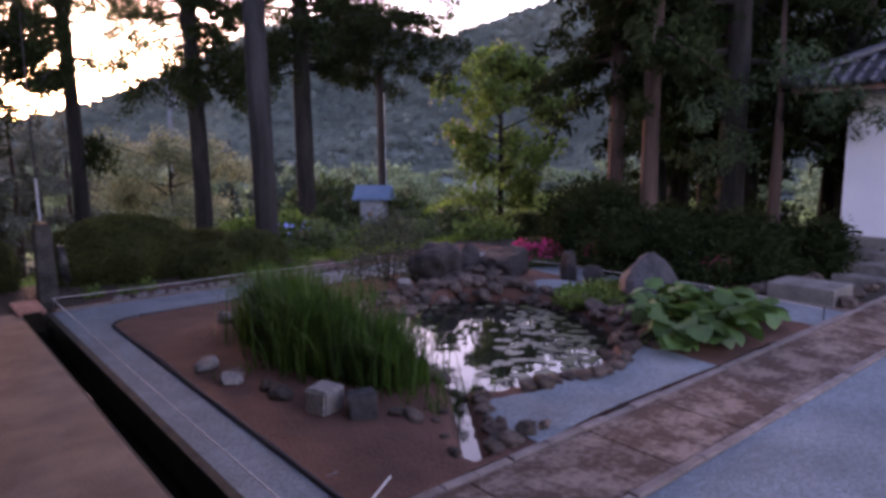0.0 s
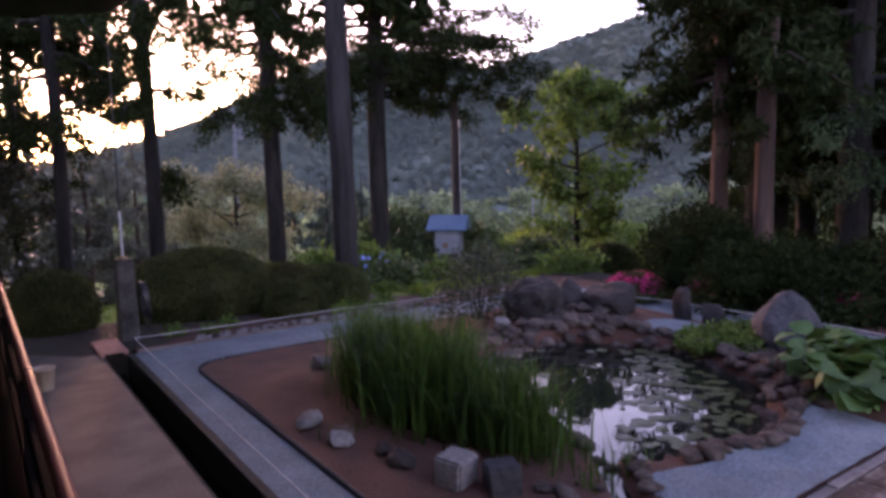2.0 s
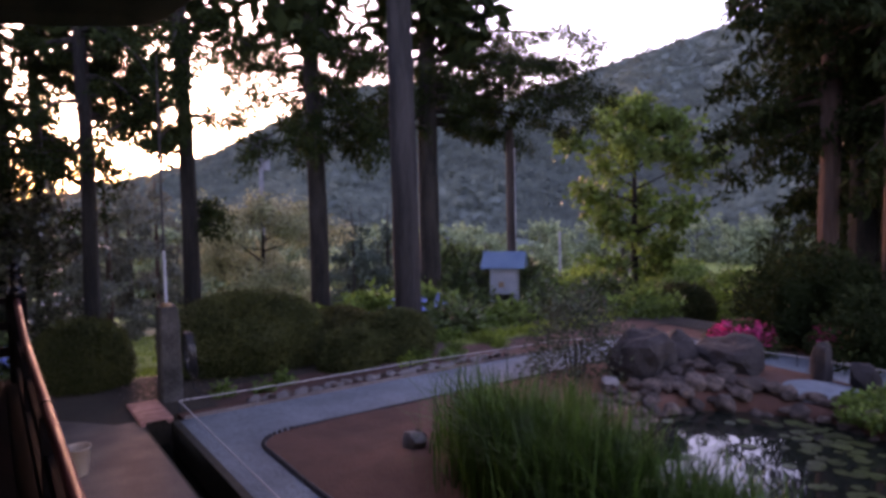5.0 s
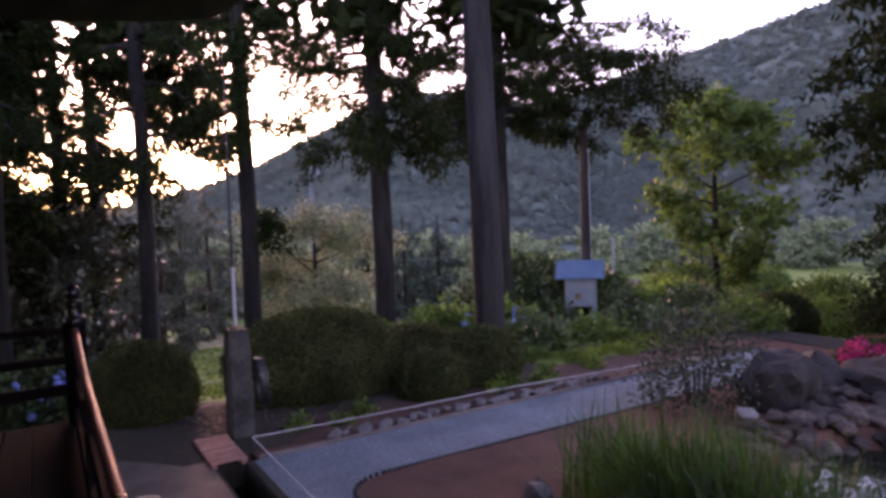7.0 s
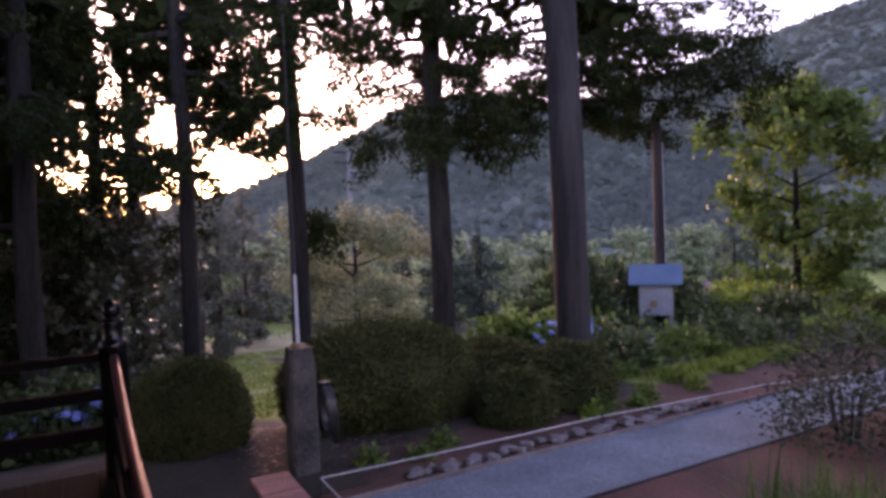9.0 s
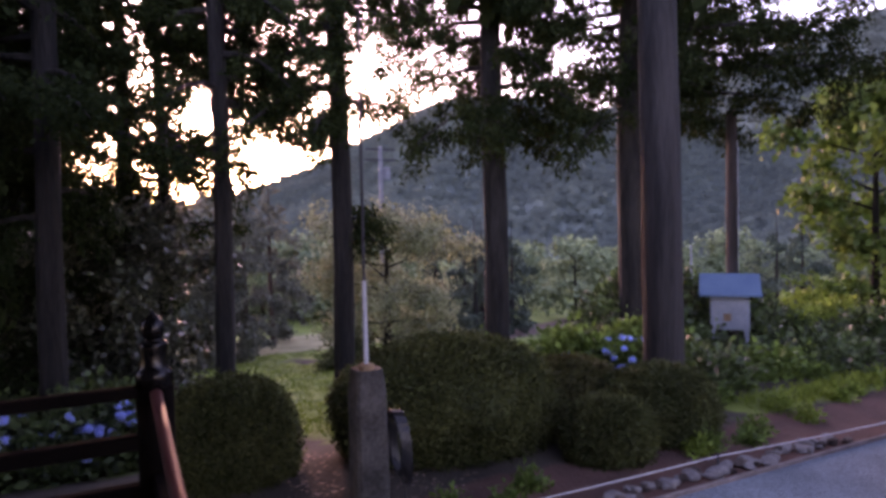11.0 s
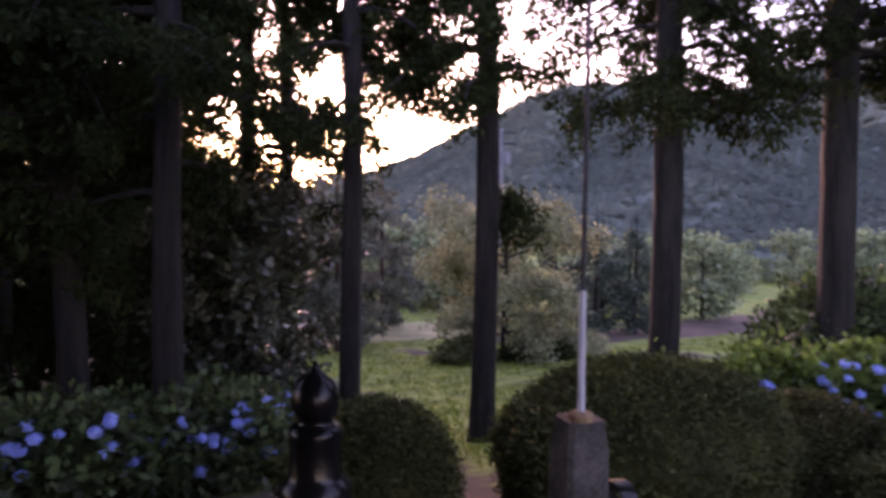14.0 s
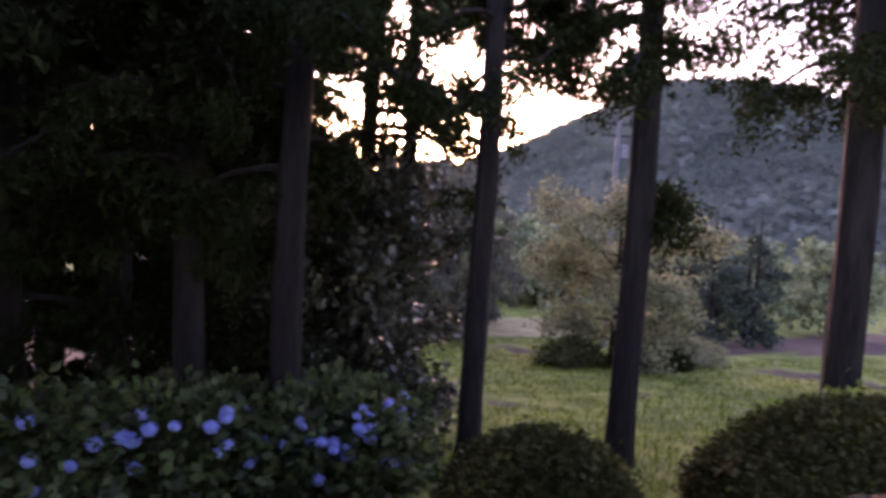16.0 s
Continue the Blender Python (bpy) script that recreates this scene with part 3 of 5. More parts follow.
# hipped roof whose far corner turns up
rv, rf = [], []
NX, NY = 26, 44
for layer in (0, 1):
    for j in range(NY + 1):
        for i in range(NX + 1):
            x, y = -9 + (1.95 + 9) * i / NX, -9 + (13.35 + 9) * j / NY
            inx, iny = 1.95 - x, 13.35 - y
            lift = 0.42 * math.exp(-(inx + iny) / 2.4)
            rise = min(inx, iny) * 0.42
            rv.append((x, y, 4.69 + lift + (rise * 0.55 if layer == 0 else rise + 0.32)))
n1 = (NX + 1) * (NY + 1)
for j in range(NY):
    for i in range(NX):
        q = (j * (NX + 1) + i, j * (NX + 1) + i + 1, (j + 1) * (NX + 1) + i + 1, (j + 1) * (NX + 1) + i)
        rf += [tuple(reversed(q)), tuple(k + n1 for k in q)]
rim = [i for i in range(NX + 1)] + [j * (NX + 1) + NX for j in range(1, NY + 1)] + [NY * (NX + 1) + i for i in range(NX - 1, -1, -1)] + [j * (NX + 1) for j in range(NY - 1, 0, -1)]
rf += [(a, b, b + n1, a + n1) for a, b in zip(rim, rim[1:] + rim[:1])]
setting("temple_roof", quads(rv, rf, "temple_roof", M_DARKWOOD), None, "deep dark temple eaves with an upturned corner", "roof")

# railing with bronze-capped corner post
railing = thing("veranda_railing", "dark lacquered veranda railing with a polished round handrail", "railing", (0, 0, FLOOR))
RX, RY = 0.09, 10.46
hand = [(RX, y, 0.60) for y in np.arange(1.0, 8.6, 0.95)] + [(RX, 8.9, 0.605), (RX, 9.4, 0.64), (RX, 9.9, 0.70), (RX, 10.4, 0.77)]
part("handrail", Shape().tube(hand, [0.027] * len(hand), 12).mesh("handrail", M_RAIL, True), None, railing, "polished reddish round handrail")
for y in (2.9, 4.9, 6.9, 8.6):
    part("rail_band", Shape().tube([(RX, y - 0.012, 0.601), (RX, y + 0.012, 0.601)], [0.0295] * 2, 12), M_BRONZE, railing, "bronze band")
part("middle_rail", Shape().box(RX - 0.03, RX + 0.03, 1.0, RY, 0.33, 0.395, 0.008), M_LACQUER, railing)
part("bottom_rail", Shape().box(RX - 0.045, RX + 0.045, 1.0, RY, 0.06, 0.15, 0.008), M_LACQUER, railing)
for y in (1.06, 3.0, 4.9, 6.8, 8.7):
    part("baluster", Shape().box(RX - 0.04, RX + 0.04, y - 0.04, y + 0.04, -0.02, 0.575), M_LACQUER, railing)
for z0, z1 in ((0.745, 0.80), (0.50, 0.57), (0.25, 0.335)):
    part("end_rail", Shape().box(-2.0, RX, RY - 0.035, RY + 0.035, z0, z1, 0.01), M_LACQUER, railing)
for x in (-1.0,):
    part("baluster", Shape().box(x - 0.04, x + 0.04, RY - 0.032, RY + 0.032, -0.02, 0.75), M_LACQUER, railing)
post = part("corner_post", Shape().lathe([(0.084, -0.02), (0.084, 0.80), (0.078, 0.83)], 20, (RX, RY, 0)).mesh("corner_post", M_LACQUER, True), None, railing)
cap = [(0.086, 0.78), (0.088, 0.845), (0.085, 0.862), (0.070, 0.875), (0.063, 0.89), (0.061, 0.96), (0.065, 0.985), (0.062, 0.998), (0.048, 1.006), (0.040, 1.012), (0.041, 1.018), (0.050, 1.030), (0.056, 1.048), (0.0575, 1.066), (0.054, 1.086), (0.043, 1.106), (0.027, 1.122), (0.013, 1.134), (0.009, 1.146), (0.002, 1.156)]
part("onion_cap", Shape().lathe(cap, 24, (RX, RY, 0)).mesh("onion_cap", M_BRONZE, True), None, post, "black bronze onion-shaped cap")


# ---- trees ----
def limb_points(start, az, length, rise, sag, n=5):
    s = Vector(start)
    d = Vector((math.cos(az), math.sin(az), 0))
    return [s + d * (length * k / (n - 1)) + Vector((0, 0, rise * length * (k / (n - 1)) - sag * length * (k / (n - 1)) ** 2)) for k in range(n)]


def cedar_meshes(name, seed, height, radius, low, reach, dense, bark, foliage, extra=(), clump=85, top_reach=0.65, lean=0.0, leaf=(0.11, 0.042), limbs_shown=True):
    """Trunk with limbs, and a crown of drooping sprays from height `low` up."""
    global rng
    rng = np.random.default_rng(seed)
    r = random.Random(seed)
    wood = Shape()
    zs = [-1.2, -0.1, 0.25, 0.8] + [1.2 + 0.45 * k for k in range(13)] + [height * 0.55, height * 0.75, height]
    rad = [radius * float(np.interp(z, [-1.2, -0.1, 0.25, 0.8, 2.0, height * 0.26, height * 0.4, height * 0.55, height * 0.75, height], [1.6, 1.35, 1.15, 1.04, 1.0, 0.93, 0.82, 0.65, 0.4, 0.06])) for z in zs]
    wood.tube([(lean * z + 0.03 * math.sin(z * 0.7 + seed), 0.03 * math.cos(z * 0.6 + seed), z) for z in zs], rad, 24, 0.16)
    centres = []
    limbs = []
    z = low
    seen = min(height - 0.6, 7.6)
    while z < height - 0.6:
        u = (z - low) / (height - low)
        L = reach * (0.62 + 0.5 * min(1, u * 4)) * (1 - u) ** 0.55 * r.uniform(0.55, 1.2) + 0.25
        limbs.append((z, r.uniform(0, 2 * math.pi), L if z < seen else L * top_reach, r.uniform(-0.05, 0.25), r.uniform(0.25, 0.6)))
        z += r.uniform(0.2, 0.75) / dense * (1 if z < seen else 2.2)
    for e in extra:
        limbs.append((e[0], radians(e[1]), e[2], e[3], e[4]))
    high, boughs = [], []
    for z, az, L, rise, sag in limbs:
        pts = limb_points((lean * z, 0, z), az, L, rise, sag)
        if limbs_shown and z < seen + 1:
            boughs.append(Shape().tube(pts, [0.05 + 0.012 * L, 0.04, 0.03, 0.018, 0.006], 5).mesh("limb", bark))
        m = max(4, int(L * 6.0))
        for k in range(m):
            t = 0.22 + 0.78 * (k + r.random()) / m
            i = min(int(t * 4), 3)
            p = pts[i].lerp(pts[i + 1], t * 4 - i)
            side = r.uniform(-0.4, 0.4) * (1.15 - t * 0.6) * min(L, 2.4) * 0.6
            (centres if z < seen else high).append((p.x - math.sin(az) * side, p.y + math.cos(az) * side, p.z + r.uniform(-0.28, 0.12)))
    v, f = leaf_quads(centres, clump, (0.11, 0.11, 0.10), leaf[0], leaf[1], 1.0)
    if high:
        hv, hf = leaf_quads(high, 9, 0.2, 0.5, 0.22, 0.7)
        v, f = np.vstack([v, hv]), np.vstack([f, hf + len(v)])
    return wood.mesh(name + "_trunk", bark, True), quads(v, f, name + "_crown", foliage), boughs


def tree(name, meshes, at, label, category="tree", group="", turn=0.0, size=1.0):
    ob = thing(name, label, category, at, group, turn)
    ob.scale = (size, size, size)
    part("trunk", meshes[0], None, ob)
    part("crown", meshes[1], None, ob)
    for me in meshes[2] if len(meshes) > 2 else ():
        part("limb", me, None, ob)
    return ob


def on_land(x, y, dz=0.0):
    return (x, y, land(x, y) + dz)


ROW = "row of tall cedars behind the garden"
tree("cedar_tree", cedar_meshes("slim_cedar", 11, 17, 0.155, 4.8, 2.3, 3.1, M_BARK, M_CEDAR), on_land(1.67, 18.6), "tall slim cedar with a bare dark trunk", group=ROW)
tree("cedar_tree", cedar_meshes("tuft_cedar", 12, 17, 0.175, 5.1, 2.2, 3.0, M_BARK, M_CEDAR, ((3.35, 0, 0.75, 0.1, 0.3), (3.55, 10, 0.8, 0.2, 0.3), (3.2, -12, 0.7, 0.0, 0.2), (3.45, 5, 0.55, 0.3, 0.3))), on_land(3.48, 17.84), "tall cedar with one low tuft of foliage", group=ROW)
tree("cedar_tree", cedar_meshes("broad_cedar", 13, 17, 0.22, 5.1, 2.2, 3.3, M_BARK, M_CEDAR, ((5.3, 185, 1.9, 0.05, 0.55), (5.1, -10, 1.3, 0.1, 0.6), (5.4, 230, 1.7, 0.05, 0.6))), on_land(6.25, 17.43), "tall dark cedar with drooping lower boughs", group=ROW)
tree("cedar_tree", cedar_meshes("bare_cedar", 14, 18, 0.235, 7.0, 1.9, 2.4, M_GREYBARK, M_CEDAR), on_land(6.01, 13.14), "stout cedar with a bare grey trunk", group=ROW)
tree("cedar_tree", cedar_meshes("spreading_cedar", 15, 18, 0.25, 5.4, 2.6, 4.0, M_BARK, M_CEDAR, ((5.6, -20, 4.3, 0.05, 0.12), (6.2, -35, 4.6, 0.05, 0.10), (5.3, 5, 3.6, 0.03, 0.14), (7.0, -10, 4.2, 0.05, 0.1), (6.6, -60, 3.6, 0.05, 0.14), (5.2, 200, 2.2, 0.0, 0.45), (5.5, 170, 2.0, 0.0, 0.5), (7.4, -30, 4.4, 0.1, 0.1), (6.8, -32, 4.2, 0.06, 0.1), (5.9, -45, 4.0, 0.05, 0.1), (6.4, 15, 3.0, 0.05, 0.12))), on_land(8.98, 16.84), "great cedar with long spreading boughs", group=ROW)
shade = tree("cedar_tree", cedar_meshes("shade_cedar", 16, 17, 0.175, 3.6, 2.4, 2.2, M_BARK, M_CEDAR, top_reach=1.1), on_land(-0.77, 17.84), "dark cedar standing among hydrangeas", group=ROW)
copy_thing(shade, pose(*on_land(-2.05, 18.6), 0, 0, 130))

ragged = tree("cedar_tree", cedar_meshes("ragged_cedar", 22, 15, 0.16, 3.8, 2.2, 1.35, M_BARK, M_CEDAR, clump=72, leaf=(0.12, 0.046)), on_land(0.3, 21.8), "ragged dark cedar at the grove edge", group=ROW)
for k, (x, y) in enumerate([(-1.75, 24.4), (-1.2, 26.6), (-1.25, 28.9)]):
    copy_thing(ragged, pose(*on_land(x, y), 0, 0, 75 + 110 * k))
tree("cedar_tree", cedar_meshes("lacy_cedar", 23, 15, 0.13, 4.1, 1.8, 1.7, M_BARK, M_CEDAR, clump=46, leaf=(0.14, 0.05)), on_land(0.95, 21.2), "slender lacy cedar behind the row", group=ROW)

GROVE = "dark cedar grove beyond the veranda"
grove = cedar_meshes("grove_cedar", 17, 16, 0.22, 1.8, 3.2, 1.8, M_BARK, M_CEDAR, clump=50, leaf=(0.18, 0.066), top_reach=1.15)
deep = cedar_meshes("deep_grove_cedar", 18, 17, 0.24, 0.5, 3.6, 2.1, M_BARK, M_CEDAR, clump=26, leaf=(0.3, 0.11), top_reach=1.15, limbs_shown=False)
spots = [(-3.5, 20.8), (-3.1, 24.5), (-4.6, 19.8), (-5.6, 24.0), (-2.6, 27.0), (-7.5, 21.0), (-8.5, 27.0), (-3.6, 31.0), (-6.0, 16.4)]
first = {}
for k, (x, y) in enumerate(spots):
    src = grove if k % 2 == 0 or k < 2 else deep
    key = id(src)
    if key not in first:
        first[key] = tree("cedar_tree", src, on_land(x, y), "shady cedar in a dense dark grove", group=GROVE, turn=k * 67)
    else:
        copy_thing(first[key], pose(*on_land(x, y), 0, 0, k * 67))

EAST = "cedar wood beside the white house"
east = cedar_meshes("red_trunk_cedar", 19, 17, 0.165, 4.0, 2.1, 1.9, M_REDBARK, M_CEDAR, clump=44, leaf=(0.18, 0.065))
east2 = cedar_meshes("dense_cedar", 20, 17, 0.26, 2.6, 3.2, 1.8, M_BARK, M_CEDAR, clump=34, leaf=(0.19, 0.068))
a1 = tree("cedar_tree", east, on_land(12.35, 8.98), "cedar with a reddish bare lower trunk", group=EAST)
copy_thing(a1, pose(*on_land(11.6, 7.6), 0, 0, 140))
a2 = tree("cedar_tree", east2, on_land(14.2, 9.2), "dark dense cedar in the wood", group=EAST)
for k, (x, y) in enumerate([(13.6, 7.0), (16.4, 8.0), (18.5, 10.2), (16.9, 10.2), (19.0, 7.0), (21.0, 12.5), (17.0, 5.9)]):
    copy_thing(a2, pose(*on_land(x, y), 0, 0, 50 + k * 83))


def broadleaf(name, seed, height, spread, base, material, leaf=(0.11, 0.06), n_clumps=160, per=26, trunk=0.08, bark=M_BARK, squash=1.0, open_=0.75):
    """A forked trunk with limbs and a ragged crown of leaf clumps."""
    global rng
    rng = np.random.default_rng(seed)
    r = random.Random(seed)
    wood = Shape()
    pts = [(0.04 * height * noise.noise((k, seed, 0)) * (k / 6), 0.04 * height * noise.noise((k, seed, 5)) * (k / 6), height * 0.9 * k / 6) for k in range(7)]
    pts[0] = (0, 0, -0.6)
    wood.tube(pts, [trunk * w for w in (1.4, 1.0, 0.85, 0.68, 0.5, 0.32, 0.1)], 8, 0.15)
    tips = []
    for k in range(22):
        h = base + (height * 0.88 - base) * (k + r.random()) / 22
        i = min(int(h / (height * 0.9) * 6), 5)
        p = Vector(pts[i]).lerp(Vector(pts[i + 1]), 0.5)
        p.z = h
        u = (h - base) / (height - base)
        L = spread * (0.45 + 0.75 * math.sin(math.pi * min(1, u * 0.85 + 0.18))) * r.uniform(0.6, 1.1)
        az = k * 2.4 + r.uniform(-0.4, 0.4)
        lp = limb_points(p, az, L, r.uniform(0.1, 0.6), r.uniform(0.0, 0.25), 4)
        wood.tube(lp, [trunk * 0.35, trunk * 0.25, trunk * 0.15, 0.006], 4)
        tips.append(lp)
    cs = []
    for k in range(n_clumps):
        lp = r.choice(tips)
        t = r.uniform(1 - open_, 1.05)
        i = min(int(t * 3), 2)
        p = lp[i].lerp(lp[i + 1], t * 3 - i)
        cs.append((p.x + r.gauss(0, 0.09 * spread), p.y + r.gauss(0, 0.09 * spread), p.z * squash + r.gauss(0, 0.07 * spread)))
    v, f = leaf_quads(cs, per, 0.11 * spread ** 0.6, leaf[0], leaf[1], 0.5)
    return wood.mesh(name + "_trunk", bark, True), quads(v, f, name + "_crown", material)


tree("young_tree", broadleaf("young_tree", 31, 7.5, 1.9, 1.4, M_LEAF, (0.22, 0.14), 330, 22, 0.11, open_=0.62), on_land(16.18, 16.46), "slender young tree with airy bright green leaves")
round_tree = broadleaf("round_tree", 32, 6.7, 3.2, 0.3, M_OLIVE, (0.17, 0.10), 760, 28, 0.16, open_=0.6)
tree("round_tree", round_tree, on_land(10.2, 32.5), "broad round tree with olive and brownish leaves")
tree("camellia_tree", broadleaf("camellia_tree", 33, 4.7, 1.55, 0.2, M_GREYLEAF, (0.14, 0.08), 640, 26, 0.12), on_land(0.25, 20.7), "camellia-like tree with shiny grey-green leaves")
tree("camellia_tree", broadleaf("camellia_tree", 34, 3.6, 1.7, 0.1, M_CEDAR, (0.13, 0.07), 300, 30, 0.1), on_land(-1.0, 20.9), "low dark evergreen tree at the grove's edge")
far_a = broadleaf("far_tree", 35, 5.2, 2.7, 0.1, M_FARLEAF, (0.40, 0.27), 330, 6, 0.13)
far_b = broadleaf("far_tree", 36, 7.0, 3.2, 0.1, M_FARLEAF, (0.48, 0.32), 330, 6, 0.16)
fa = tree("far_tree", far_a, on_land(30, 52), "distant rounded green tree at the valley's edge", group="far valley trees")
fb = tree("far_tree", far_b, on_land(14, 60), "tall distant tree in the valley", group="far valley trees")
r = random.Random(5)
for k in range(34):
    az = 3 + 70 * (k + r.random()) / 34
    d = r.uniform(50, 95) if not 46 < az < 66 else r.uniform(86, 96)
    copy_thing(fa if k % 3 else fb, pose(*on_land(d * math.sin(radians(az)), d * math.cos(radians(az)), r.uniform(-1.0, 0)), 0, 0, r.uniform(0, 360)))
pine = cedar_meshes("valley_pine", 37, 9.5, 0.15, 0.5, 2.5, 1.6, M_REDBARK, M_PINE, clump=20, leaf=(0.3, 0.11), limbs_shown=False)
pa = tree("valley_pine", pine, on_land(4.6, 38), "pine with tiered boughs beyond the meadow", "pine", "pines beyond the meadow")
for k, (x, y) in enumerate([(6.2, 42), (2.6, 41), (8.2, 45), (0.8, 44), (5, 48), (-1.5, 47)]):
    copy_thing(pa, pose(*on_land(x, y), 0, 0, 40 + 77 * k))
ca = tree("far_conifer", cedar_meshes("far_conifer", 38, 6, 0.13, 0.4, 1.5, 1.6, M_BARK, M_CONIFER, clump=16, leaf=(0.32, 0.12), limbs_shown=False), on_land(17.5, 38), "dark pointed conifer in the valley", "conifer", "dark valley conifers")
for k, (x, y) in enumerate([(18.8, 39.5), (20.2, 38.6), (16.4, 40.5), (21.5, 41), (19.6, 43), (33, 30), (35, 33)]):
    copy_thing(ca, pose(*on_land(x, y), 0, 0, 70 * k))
# layered conifer with pale feathery boughs, over the house path
feather = cedar_meshes("feathery_conifer", 39, 5.0, 0.11, 2.3, 2.4, 1.6, M_REDBARK, M_FEATHER, clump=60, leaf=(0.12, 0.032), limbs_shown=False)
tree("feathery_conifer", feather, on_land(13.3, 5.95), "small conifer with pale feathery drooping boughs", "conifer")


# ---- shrubs ----
def blob(rx, ry, h, seed, n=26, rough=0.10, lift=0.0):
    """Closed dome of uneven outline, its underside tucked in."""
    s = Shape()
    rings = 12
    for j in range(rings + 1):
        a = -0.55 + (math.pi / 2 + 0.55) * j / rings
        for k in range(n):
            b = 2 * math.pi * k / n
            w = 1 + rough * noise.noise((math.cos(b) * 1.6 * math.cos(a), math.sin(b) * 1.6 * math.cos(a), math.sin(a) * 1.6 + seed)) * 1.6
            c = max(math.cos(a), 0.0) ** 0.85
            zz = (math.copysign(abs(math.sin(a)) ** 1.0, a) + 0.52) / 1.52
            s.v.append((rx * c * math.cos(b) * w, ry * c * math.sin(b) * w, h * zz * (0.94 + 0.06 * w) + lift))
    s.f = [(j * n + k, j * n + (k + 1) % n, (j + 1) * n + (k + 1) % n, (j + 1) * n + k) for j in range(rings) for k in range(n)]
    return s


def leafy(name, rx, ry, h, seed, material, leaf, count, rough=0.10, spread=0.035, core=0.93, droop=0.0):
    """A shrub's foliage: small leaves scattered over an uneven dome."""
    global rng
    rng = np.random.default_rng(seed)
    s = blob(rx, ry, h, seed, rough=rough)
    v = np.array(s.v)
    f = np.array(s.f)
    q = f[rng.integers(0, len(f), count * 2)]
    a = np.linalg.norm(np.cross(v[q[:, 1]] - v[q[:, 0]], v[q[:, 3]] - v[q[:, 0]]), axis=1)
    keep = rng.random(len(q)) < a / a.max() * 1.6
    q = q[keep]
    u, w = rng.random((len(q), 1)), rng.random((len(q), 1))
    p = (v[q[:, 0]] * (1 - u) + v[q[:, 1]] * u) * (1 - w) + (v[q[:, 3]] * (1 - u) + v[q[:, 2]] * u) * w
    lv, lf = leaf_quads(p, 2, spread, leaf[0], leaf[1], droop, (0, 0, h * 0.3))
    cv = v * core
    allv = np.vstack([cv, lv])
    allf = np.vstack([f, lf + len(cv)])
    return quads(allv, allf, name, material)


def shrub(name, at, dims, seed, material, leaf, count, label, category="shrub", group="", rough=0.1, spread=0.035, droop=0.0, stems=True, core=0.93):
    ob = thing(name, label, category, at, group)
    part("foliage", leafy(name + "_foliage", *dims, seed, material, leaf, count, rough, spread, core, droop), None, ob)
    if stems:
        st = Shape()
        r = random.Random(seed)
        for k in range(6):
            a = k * 1.05 + r.random()
            st.tube([(0.08 * math.cos(a), 0.08 * math.sin(a), -0.15), (dims[0] * 0.4 * math.cos(a), dims[1] * 0.4 * math.sin(a), dims[2] * 0.5)], [0.02, 0.012], 5)
        part("stem", st, M_BARK, ob)
    return ob


CLIP = "clipped azalea domes along the path"
shrub("clipped_azalea", on_land(0.93, 13.7, -0.02), (0.63, 0.6, 0.92), 41, M_CLIP, (0.038, 0.022), 8000, "dark clipped azalea dome beside the stone post", group=CLIP)
shrub("clipped_azalea", on_land(3.25, 13.55, -0.02), (1.25, 1.0, 1.12), 42, M_CLIP, (0.04, 0.024), 12000, "large dark clipped azalea dome", group=CLIP)
shrub("clipped_azalea", on_land(5.38, 12.6, -0.02), (0.70, 0.6, 0.72), 43, M_CLIP, (0.038, 0.022), 7000, "rounded dark clipped azalea dome", group=CLIP)
shrub("clipped_azalea", on_land(4.42, 12.3, -0.02), (0.46, 0.42, 0.56), 47, M_CLIP, (0.036, 0.021), 4500, "small low clipped azalea dome", group=CLIP)
shrub("clipped_azalea", on_land(4.75, 13.45, -0.02), (0.80, 0.6, 0.72), 44, M_OLIVECLIP, (0.038, 0.022), 6000, "rounded olive clipped azalea dome", group=CLIP)
shrub("clipped_azalea", on_land(14.0, 13.2, 0.0), (0.75, 0.7, 0.85), 45, M_CLIP, (0.06, 0.035), 5000, "small round dark shrub before the meadow", group="dark shrubs by the meadow")
shrub("wispy_shrub", (6.65, 9.65, 0.03), (0.48, 0.45, 1.0), 46, M_WISP, (0.07, 0.026), 1500, "wispy grey-green shrub beside the boulders", rough=0.45, spread=0.16, core=0.12)
DARK = "dark shaped evergreens under the cedars"
for k, (x, y, a, b, h) in enumerate([(11.15, 8.5, 0.72, 0.7, 1.5), (10.75, 7.1, 0.8, 0.7, 1.1), (12.5, 9.5, 0.8, 0.8, 1.3), (11.4, 5.6, 0.7, 0.6, 0.7), (12.6, 6.2, 0.8, 0.9, 0.9), (12.7, 4.8, 0.55, 0.5, 0.8), (13.4, 8.3, 0.9, 0.8, 1.0), (15.2, 7.2, 1.0, 0.9, 0.9), (10.8, 6.1, 0.5, 0.45, 0.55)]):
    shrub("shaped_evergreen", on_land(x, y), (a, b, h), 50 + k, M_CEDAR, (0.10, 0.045), 3000, "dark uneven evergreen shrub below the cedars", group=DARK, rough=0.9, spread=0.12, core=0.8)
WEEDS = random.Random(61)
